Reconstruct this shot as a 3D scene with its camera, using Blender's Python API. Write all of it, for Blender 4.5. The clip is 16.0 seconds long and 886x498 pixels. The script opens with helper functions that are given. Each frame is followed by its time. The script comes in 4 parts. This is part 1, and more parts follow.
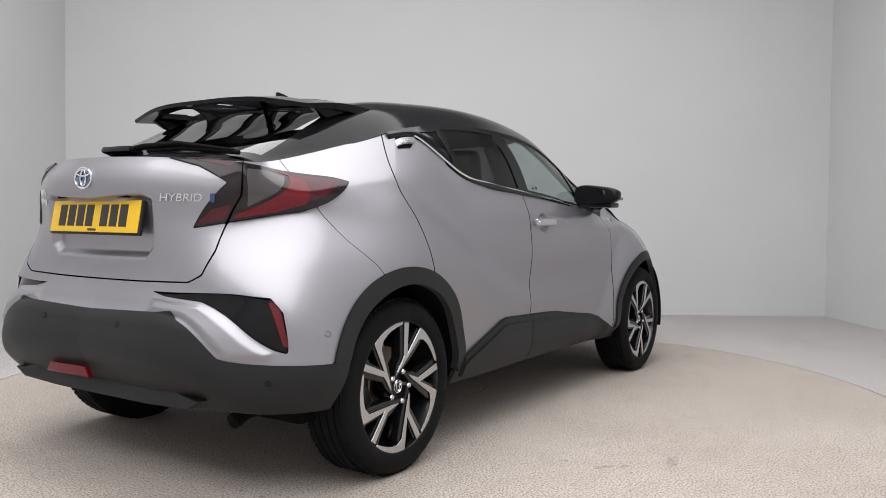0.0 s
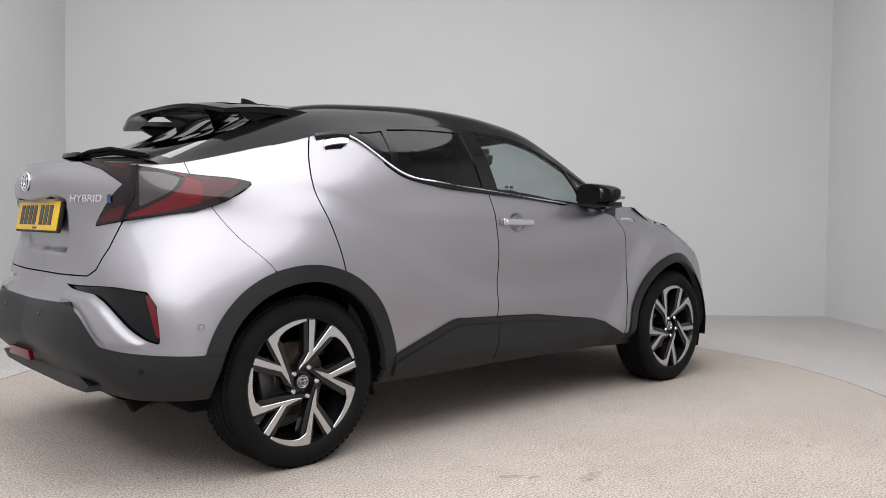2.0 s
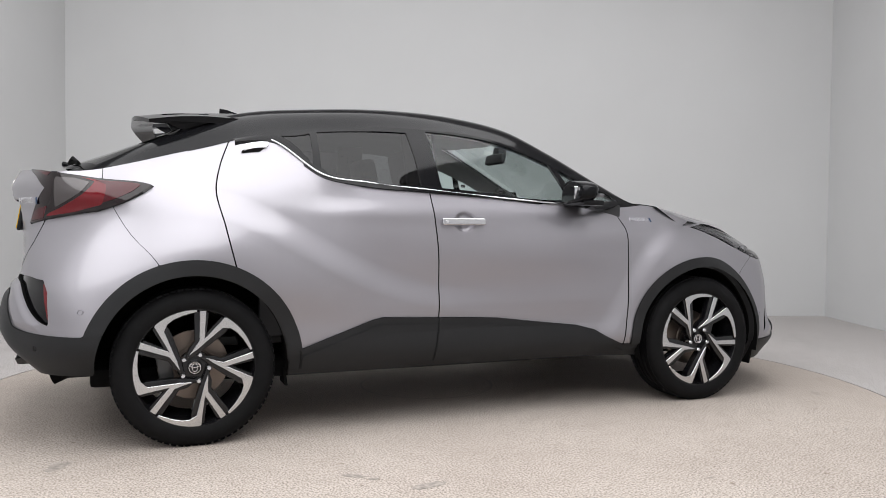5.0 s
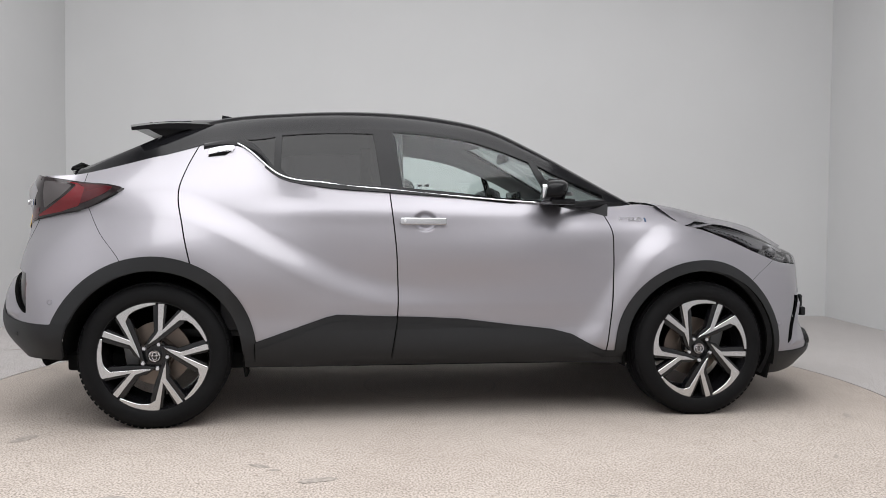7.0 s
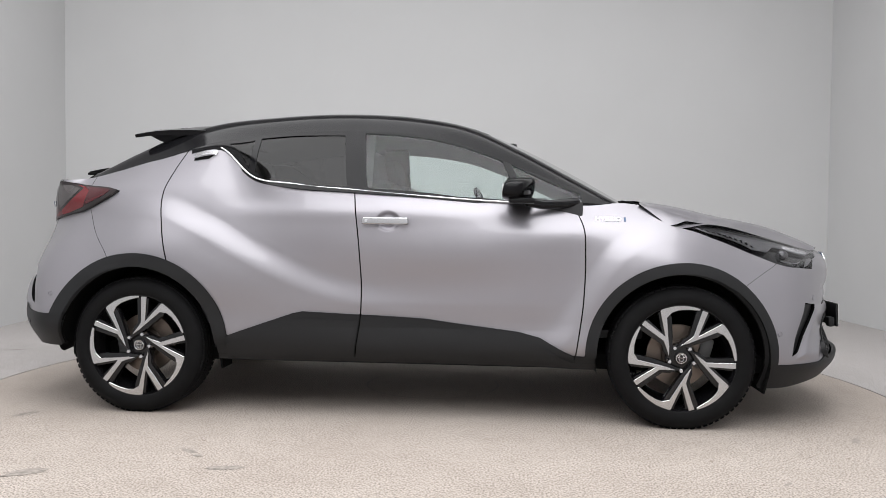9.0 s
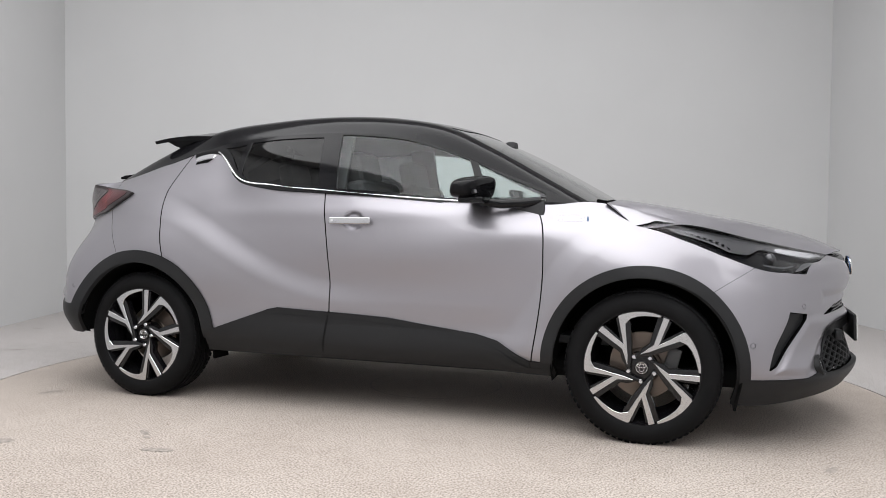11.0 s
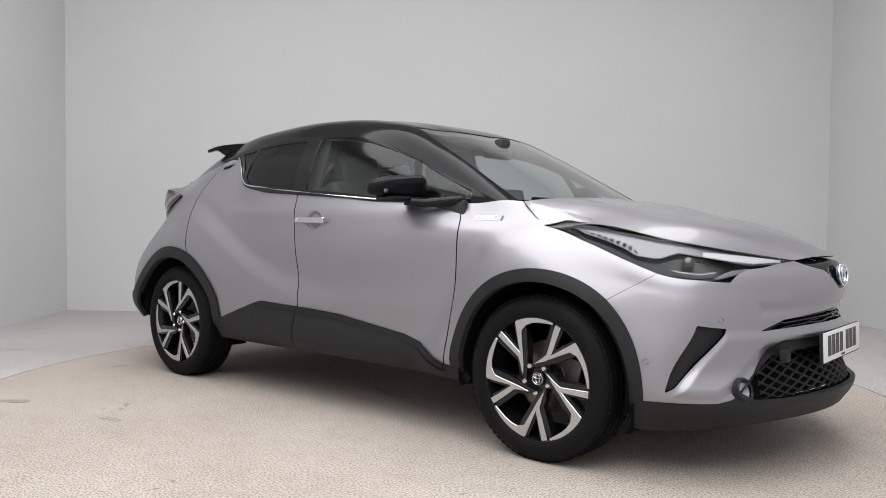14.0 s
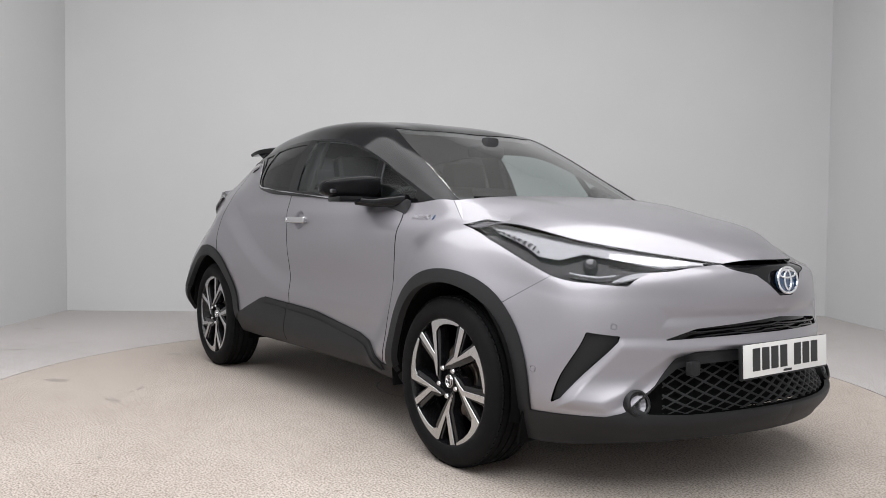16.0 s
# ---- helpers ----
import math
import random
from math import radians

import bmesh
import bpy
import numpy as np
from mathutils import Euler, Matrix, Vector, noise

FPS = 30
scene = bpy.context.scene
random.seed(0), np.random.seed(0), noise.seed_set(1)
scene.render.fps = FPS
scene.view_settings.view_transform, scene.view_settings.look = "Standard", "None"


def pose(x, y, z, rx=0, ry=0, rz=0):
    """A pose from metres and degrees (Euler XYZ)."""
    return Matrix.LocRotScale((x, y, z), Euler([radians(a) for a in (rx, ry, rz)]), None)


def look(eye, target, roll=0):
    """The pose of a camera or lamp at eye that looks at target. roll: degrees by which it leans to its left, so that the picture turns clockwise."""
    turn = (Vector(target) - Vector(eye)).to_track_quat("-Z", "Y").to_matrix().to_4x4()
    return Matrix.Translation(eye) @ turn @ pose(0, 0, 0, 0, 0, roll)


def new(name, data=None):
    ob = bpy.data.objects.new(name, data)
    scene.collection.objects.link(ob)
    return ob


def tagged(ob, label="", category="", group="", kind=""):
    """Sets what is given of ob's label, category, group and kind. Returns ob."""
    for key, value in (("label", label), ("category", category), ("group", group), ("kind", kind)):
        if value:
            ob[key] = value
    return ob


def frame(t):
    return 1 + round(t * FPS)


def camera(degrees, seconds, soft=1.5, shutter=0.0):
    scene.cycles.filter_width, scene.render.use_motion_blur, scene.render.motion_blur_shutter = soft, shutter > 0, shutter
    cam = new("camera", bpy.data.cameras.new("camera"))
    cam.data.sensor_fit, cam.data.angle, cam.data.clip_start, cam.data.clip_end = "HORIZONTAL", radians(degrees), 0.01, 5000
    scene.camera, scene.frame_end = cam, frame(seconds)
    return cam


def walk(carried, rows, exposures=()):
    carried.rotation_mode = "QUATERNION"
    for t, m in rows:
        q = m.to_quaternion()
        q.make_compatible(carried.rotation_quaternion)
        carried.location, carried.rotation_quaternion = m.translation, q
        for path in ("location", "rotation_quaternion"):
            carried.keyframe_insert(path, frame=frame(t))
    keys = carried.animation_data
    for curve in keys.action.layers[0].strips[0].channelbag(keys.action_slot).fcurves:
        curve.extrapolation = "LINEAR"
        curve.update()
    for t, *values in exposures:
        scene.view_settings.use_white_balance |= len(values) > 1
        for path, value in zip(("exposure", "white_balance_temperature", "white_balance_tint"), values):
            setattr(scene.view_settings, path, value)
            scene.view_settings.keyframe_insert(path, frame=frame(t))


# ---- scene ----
from mathutils.bvhtree import BVHTree

# The camera stands still; the car turns with the turntable under it.
cam = camera(57.8, 16.0, soft=0.8)
CAM = pose(0, -4.628, 0.972, 90 - 2.108, -0.529, -0.728)
walk(cam, [(0.0, CAM), (16.0, CAM)])

# heading of the car on the turntable, degrees, by seconds
HEADINGS = [(0, 55.82), (1, 49.0), (2, 42.0), (3, 35.2), (4, 28.1), (5.25, 19.45), (6.5, 10.84), (7, 7.4), (8, 0.6),
            (9, -6.1), (10.25, -14.7), (11.5, -23.6), (12.5, -30.75), (13.5, -37.75), (14.5, -44.85), (16, -55.35)]

# ---- light ----
world = bpy.data.worlds.new("studio_air")
scene.world = world
world.use_nodes = True
world.node_tree.nodes["Background"].inputs[0].default_value = (0.9, 0.95, 1.0, 1)
world.node_tree.nodes["Background"].inputs[1].default_value = 0.02
scene.view_settings.exposure = 0.0


def area_lamp(name, size_x, size_y, power, at, target, colour=(1, 1, 1)):
    data = bpy.data.lights.new(name, "AREA")
    data.shape, data.size, data.size_y, data.energy, data.color = "RECTANGLE", size_x, size_y, power, colour
    ob = new(name, data)
    ob.matrix_world = look(at, target)
    return tagged(ob, "bright ceiling softbox light over the turntable", "light", kind="structure")


area_lamp("ceiling_softbox", 6.1, 9.0, 540, (-0.25, -3.1, 4.6), (-0.25, -3.09, 0), (0.985, 0.985, 1.0))
# ---- materials ----
def material(name, colour, rough=0.5, metal=0.0, coat=0.0, **more):
    m = bpy.data.materials.new(name)
    m.use_nodes = True
    b = m.node_tree.nodes["Principled BSDF"]
    b.inputs["Base Color"].default_value = (*colour, 1)
    b.inputs["Roughness"].default_value = rough
    b.inputs["Metallic"].default_value = metal
    b.inputs["Coat Weight"].default_value = coat
    b.inputs["Coat Roughness"].default_value = 0.03
    for key, value in more.items():
        b.inputs[key.replace("_", " ")].default_value = value
    return m


def noise_into(m, socket, scale, low, high, detail=4.0, rough=0.6, stretch=(1, 1, 1)):
    """Drive a colour or value of m by object-space noise between low and high."""
    nt = m.node_tree
    co = nt.nodes.new("ShaderNodeTexCoord")
    mp = nt.nodes.new("ShaderNodeMapping")
    mp.inputs["Scale"].default_value = stretch
    no = nt.nodes.new("ShaderNodeTexNoise")
    no.inputs["Scale"].default_value, no.inputs["Detail"].default_value, no.inputs["Roughness"].default_value = scale, detail, rough
    rp = nt.nodes.new("ShaderNodeValToRGB")
    rp.color_ramp.elements[0].position, rp.color_ramp.elements[1].position = 0.3, 0.7
    low4 = (*low, 1) if isinstance(low, tuple) else (low, low, low, 1)
    high4 = (*high, 1) if isinstance(high, tuple) else (high, high, high, 1)
    rp.color_ramp.elements[0].color, rp.color_ramp.elements[1].color = low4, high4
    nt.links.new(co.outputs["Object"], mp.inputs["Vector"])
    nt.links.new(mp.outputs[0], no.inputs["Vector"])
    nt.links.new(no.outputs["Fac"], rp.inputs[0])
    nt.links.new(rp.outputs[0], nt.nodes["Principled BSDF"].inputs[socket])
    return rp, no


def bump_into(m, scale, strength, distance=0.002, detail=6.0):
    nt = m.node_tree
    co = nt.nodes.new("ShaderNodeTexCoord")
    no = nt.nodes.new("ShaderNodeTexNoise")
    no.inputs["Scale"].default_value, no.inputs["Detail"].default_value = scale, detail
    bp = nt.nodes.new("ShaderNodeBump")
    bp.inputs["Strength"].default_value, bp.inputs["Distance"].default_value = strength, distance
    nt.links.new(co.outputs["Object"], no.inputs["Vector"])
    nt.links.new(no.outputs["Fac"], bp.inputs["Height"])
    nt.links.new(bp.outputs[0], nt.nodes["Principled BSDF"].inputs["Normal"])


def glass(name, tint, rough=0.0, opaque=0.0, gloss=0.0):
    """Thin tinted pane: a clear film with mirror gloss by Fresnel."""
    m = bpy.data.materials.new(name)
    m.use_nodes = True
    nt = m.node_tree
    nt.nodes.clear()
    out = nt.nodes.new("ShaderNodeOutputMaterial")
    clear = nt.nodes.new("ShaderNodeBsdfTransparent")
    clear.inputs[0].default_value = (*tint, 1)
    shine = nt.nodes.new("ShaderNodeBsdfGlossy")
    shine.inputs["Roughness"].default_value = rough
    facing = nt.nodes.new("ShaderNodeLayerWeight")
    facing.inputs[0].default_value = 0.5
    power = nt.nodes.new("ShaderNodeMath")
    power.operation = "POWER"
    power.inputs[1].default_value = 5.0
    up = nt.nodes.new("ShaderNodeMath")
    up.operation, up.use_clamp = "MULTIPLY_ADD", True
    up.inputs[1].default_value, up.inputs[2].default_value = 0.92, 0.05 + gloss
    nt.links.new(facing.outputs["Facing"], power.inputs[0])
    mix = nt.nodes.new("ShaderNodeMixShader")
    nt.links.new(power.outputs[0], up.inputs[0])
    nt.links.new(up.outputs[0], mix.inputs[0])
    nt.links.new(clear.outputs[0], mix.inputs[1])
    nt.links.new(shine.outputs[0], mix.inputs[2])
    nt.links.new(mix.outputs[0], out.inputs[0])
    return m


PAINT = material("silver_paint", (0.335, 0.324, 0.350), 0.45, 0.93, 0.7)
bump_into(PAINT, 900, 0.02, 0.0004, 2)
BLACK_PAINT = material("black_paint", (0.007, 0.007, 0.008), 0.10, 0.0, 0.0, Specular_IOR_Level=0.13)
CLADDING = material("grained_black_plastic", (0.012, 0.0124, 0.0135), 0.5, Specular_IOR_Level=0.3)
bump_into(CLADDING, 700, 0.25, 0.0006, 3)
GLOSS_BLACK = material("gloss_black_plastic", (0.005, 0.005, 0.006), 0.10, Specular_IOR_Level=0.25)
# black of liners, wipers and flaps, also used as painted shade in gaps
UNDER = material("matt_black_liner", (0.004, 0.004, 0.004), 0.9, Specular_IOR_Level=0.1)
CHROME = material("chrome", (0.8, 0.8, 0.82), 0.08, 1.0)
SATIN = material("satin_silver", (0.62, 0.62, 0.64), 0.22, 1.0)
SATIN_PAINT = material("handle_silver", (0.55, 0.55, 0.57), 0.18, 0.9, 1.0)
ALLOY = material("machined_alloy", (0.55, 0.55, 0.555), 0.26, 1.0)
WHEEL_BLACK = material("black_wheel_paint", (0.007, 0.007, 0.008), 0.22, 0.0, 0.25, Specular_IOR_Level=0.3)
RUBBER = material("tyre_rubber", (0.0065, 0.0065, 0.007), 0.7, Specular_IOR_Level=0.12)
noise_into(RUBBER, "Roughness", 9, 0.6, 0.8)
STEEL = material("brake_steel", (0.20, 0.165, 0.14), 0.45, 1.0)
CALIPER = material("cast_caliper", (0.12, 0.12, 0.12), 0.5, 0.6)
RED_LENS = material("red_lens", (0.055, 0.003, 0.006), 0.12, 0.0, 0.3, Specular_IOR_Level=0.3)
SMOKE_LENS = material("smoked_lens", (0.010, 0.005, 0.006), 0.12, 0.0, 0.3, Specular_IOR_Level=0.3)
BRIGHT_RED = material("red_reflector", (0.12, 0.003, 0.007), 0.12, 0.0, 0.3, Specular_IOR_Level=0.3)
WHITE_LENS = material("white_lamp_strip", (0.75, 0.75, 0.78), 0.15, 0.3, 1.0)
LAMP_GREY = material("lamp_reflector", (0.20, 0.20, 0.21), 0.3, 0.9)
PALE_LENS = material("grey_lens", (0.06, 0.052, 0.053), 0.25, 0.3, 0.6)
PROJECTOR = material("projector_glass", (0.03, 0.03, 0.035), 0.03, 0.3, 1.0)
YELLOW = material("yellow_plate", (0.82, 0.50, 0.01), 0.35)
WHITE_PLATE = material("white_plate", (0.78, 0.78, 0.76), 0.3)
INK = material("black_ink", (0.01, 0.01, 0.01), 0.4)
BLUE = material("blue_badge", (0.012, 0.05, 0.13), 0.15, 0.2, 1.0)
CLEAR = glass("clear_glass", (0.82, 0.90, 0.885), 0.0, 0.0, 0.0)
SCREEN = glass("windscreen_glass", (0.90, 0.97, 0.96), 0.0, 0.0, 0.34)
PRIVACY = glass("privacy_glass", (0.10, 0.10, 0.105), 0.0, 0.0, -0.01)
BACK_GLASS = glass("tinted_tailgate_glass", (0.08, 0.08, 0.085), 0.0, 0.0, 0.12)
LENS = glass("headlamp_lens", (0.93, 0.93, 0.94), 0.0, 0.0, -0.042)
SEAT = material("dark_seat_cloth", (0.05, 0.05, 0.053), 0.85)
TRIM = material("dark_trim", (0.018, 0.018, 0.02), 0.6)
LINING = material("grey_headlining", (0.26, 0.26, 0.26), 0.9)

WALL = material("white_wall_paint", (0.74, 0.745, 0.74), 0.75)
noise_into(WALL, "Base Color", 0.6, (0.60, 0.603, 0.605), (0.63, 0.633, 0.635))
bump_into(WALL, 60, 0.04, 0.002)


def concrete(name, dark, light, speck):
    m = material(name, light, 0.85)
    nt = m.node_tree
    bsdf = nt.nodes["Principled BSDF"]
    co = nt.nodes.new("ShaderNodeTexCoord")

    def noise_node(scale, detail, a, b, ca, cb):
        n = nt.nodes.new("ShaderNodeTexNoise")
        n.inputs["Scale"].default_value, n.inputs["Detail"].default_value = scale, detail
        r = nt.nodes.new("ShaderNodeValToRGB")
        r.color_ramp.elements[0].position, r.color_ramp.elements[1].position = a, b
        r.color_ramp.elements[0].color, r.color_ramp.elements[1].color = (*ca, 1), (*cb, 1)
        nt.links.new(co.outputs["Object"], n.inputs["Vector"])
        nt.links.new(n.outputs["Fac"], r.inputs[0])
        return n, r

    def times(a, b):
        x = nt.nodes.new("ShaderNodeMix")
        x.data_type, x.blend_type = "RGBA", "MULTIPLY"
        x.inputs["Factor"].default_value = 1.0
        nt.links.new(a, x.inputs["A"])
        nt.links.new(b, x.inputs["B"])
        return x.outputs["Result"]

    _, broad = noise_node(0.9, 5, 0.3, 0.7, dark, light)
    grain_n, grain = noise_node(125, 5, 0.32, 0.60, speck, (1, 1, 1))
    _, blotch = noise_node(9, 8, 0.34, 0.6, (0.93, 0.925, 0.915), (1, 1, 1))
    _, spots = noise_node(26, 2, 0.24, 0.31, (0.62, 0.58, 0.54), (1, 1, 1))
    nt.links.new(times(times(broad.outputs[0], grain.outputs[0]), times(blotch.outputs[0], spots.outputs[0])), bsdf.inputs["Base Color"])
    bp = nt.nodes.new("ShaderNodeBump")
    bp.inputs["Strength"].default_value, bp.inputs["Distance"].default_value = 0.2, 0.002
    nt.links.new(grain_n.outputs["Fac"], bp.inputs["Height"])
    nt.links.new(bp.outputs[0], bsdf.inputs["Normal"])
    return m


FLOOR = concrete("pale_concrete", (0.56, 0.535, 0.525), (0.63, 0.60, 0.59), (0.34, 0.325, 0.315))
DISC = concrete("turntable_concrete", (0.52, 0.455, 0.405), (0.61, 0.545, 0.49), (0.32, 0.305, 0.29))
STAIN = material("oily_stain", (0.27, 0.24, 0.215), 0.8)
noise_into(STAIN, "Base Color", 40, (0.20, 0.18, 0.16), (0.42, 0.375, 0.335))
SCUFF = material("grey_scuff", (0.30, 0.27, 0.25), 0.8)
# ---- building helpers ----
def mesh_object(name, verts, faces, mat, parent=None, label="", normals=None, smooth=True):
    me = bpy.data.meshes.new(name)
    me.from_pydata([tuple(map(float, v)) for v in verts], [], [tuple(map(int, f)) for f in faces])
    me.materials.append(mat)
    me.polygons.foreach_set("use_smooth", [smooth] * len(me.polygons))
    me.update()
    if normals is not None:
        me.normals_split_custom_set_from_vertices([tuple(map(float, n)) for n in normals])
    ob = new(name, me)
    ob.parent = parent
    if label:
        ob["label"] = label
    return ob


def part(name, bm, mat, parent, label="", smooth=True, angle=35):
    """Link a bmesh as one mesh object under a thing or a part."""
    me = bpy.data.meshes.new(name)
    bmesh.ops.recalc_face_normals(bm, faces=bm.faces)
    if smooth:
        for f in bm.faces:
            f.smooth = True
        for e in bm.edges:
            if len(e.link_faces) == 2 and e.calc_face_angle(0) > radians(angle):
                e.smooth = False
    bm.to_mesh(me)
    bm.free()
    me.materials.append(mat)
    ob = new(name, me)
    ob.parent = parent
    if label:
        ob["label"] = label
    return ob


def box(sx, sy, sz, bevel=0.0, m=None, segments=2):
    bm = bmesh.new()
    bmesh.ops.create_cube(bm, size=1, matrix=Matrix.Diagonal((sx, sy, sz, 1)))
    if bevel:
        bmesh.ops.bevel(bm, geom=bm.edges[:], offset=bevel, segments=segments, profile=0.6, affect="EDGES")
    if m is not None:
        bm.transform(m)
    return bm


def lathe(profile, steps=64, axis="y", a0=0.0, a1=360.0):
    """Spin (radius, along) pairs round the axis."""
    bm = bmesh.new()
    full = abs(a1 - a0) >= 359.9
    rings = []
    for i in range(steps if full else steps + 1):
        a = radians(a0 + (a1 - a0) * i / steps)
        c, s = math.cos(a), math.sin(a)
        ring = []
        for r, h in profile:
            co = {"y": (r * c, h, r * s), "z": (r * c, r * s, h), "x": (h, r * c, r * s)}[axis]
            ring.append(bm.verts.new(co))
        rings.append(ring)
    n = len(rings)
    for i in range(n if full else n - 1):
        a, b = rings[i], rings[(i + 1) % n]
        for k in range(len(profile) - 1):
            bm.faces.new((a[k], a[k + 1], b[k + 1], b[k]))
    bmesh.ops.remove_doubles(bm, verts=bm.verts, dist=1e-5)
    return bm


def prism(points, y0, y1, bevel=0.0, segments=2):
    """A polygon in the x-z plane, drawn out from y0 to y1."""
    bm = bmesh.new()
    low = [bm.verts.new((x, y0, z)) for x, z in points]
    high = [bm.verts.new((x, y1, z)) for x, z in points]
    bm.faces.new(low)
    bm.faces.new(high[::-1])
    n = len(points)
    for i in range(n):
        bm.faces.new((low[i], high[i], high[(i + 1) % n], low[(i + 1) % n]))
    bmesh.ops.recalc_face_normals(bm, faces=bm.faces)
    if bevel:
        edges = [e for e in bm.edges if len({round(v.co.y, 6) for v in e.verts}) == 1]
        bmesh.ops.bevel(bm, geom=edges, offset=bevel, segments=segments, profile=0.6, affect="EDGES")
    return bm


def tube(points, radius, steps=10, closed=False):
    """A round bar along points; radius may be a list."""
    bm = bmesh.new()
    pts = [Vector(q) for q in points]
    rings = []
    n = len(pts)
    for i, q in enumerate(pts):
        a, b = pts[i - 1] if i or closed else q, pts[(i + 1) % n] if i < n - 1 or closed else q
        d = (b - a).normalized()
        side = d.cross(Vector((0.13, 0.31, 0.94))).normalized()
        up = side.cross(d)
        r = radius[i] if isinstance(radius, (list, tuple)) else radius
        rings.append([bm.verts.new(q + r * (math.cos(k * math.tau / steps) * side + math.sin(k * math.tau / steps) * up)) for k in range(steps)])
    for i in range(n if closed else n - 1):
        a, b = rings[i], rings[(i + 1) % n]
        for k in range(steps):
            bm.faces.new((a[k], a[(k + 1) % steps], b[(k + 1) % steps], b[k]))
    if not closed:
        bm.faces.new(rings[0])
        bm.faces.new(rings[-1][::-1])
    return bm


def join(*bms):
    out = bmesh.new()
    for b in bms:
        me = bpy.data.meshes.new("tmp")
        b.to_mesh(me)
        b.free()
        out.from_mesh(me)
        bpy.data.meshes.remove(me)
    return out


def spline(points, n, closed=False):
    """n points along a smooth curve through points (any dimension)."""
    q = np.array(points, float)
    if closed:
        q = np.vstack([q[-1], q, q[:2]])
    else:
        q = np.vstack([2 * q[0] - q[1], q, 2 * q[-1] - q[-2]])
    d = np.sqrt(np.maximum(np.linalg.norm(np.diff(q, axis=0), axis=1), 1e-6))
    t = np.r_[0, np.cumsum(d)]
    at = np.linspace(t[1], t[-2], n, endpoint=not closed)
    return hermite(t, q, at)


def hermite(t, q, at):
    """Cubic through q at knots t, sampled at the values at."""
    m = np.empty_like(q)
    h = np.diff(t)[:, None]
    s = np.diff(q, axis=0) / h
    m[1:-1] = (s[:-1] * h[1:] + s[1:] * h[:-1]) / (h[1:] + h[:-1])
    m[0], m[-1] = s[0], s[-1]
    i = np.clip(np.searchsorted(t, at, side="right") - 1, 0, len(t) - 2)
    w = ((at - t[i]) / (t[i + 1] - t[i]))[:, None]
    hh = (t[i + 1] - t[i])[:, None]
    return ((2 * w**3 - 3 * w**2 + 1) * q[i] + (w**3 - 2 * w**2 + w) * hh * m[i]
            + (-2 * w**3 + 3 * w**2) * q[i + 1] + (w**3 - w**2) * hh * m[i + 1])


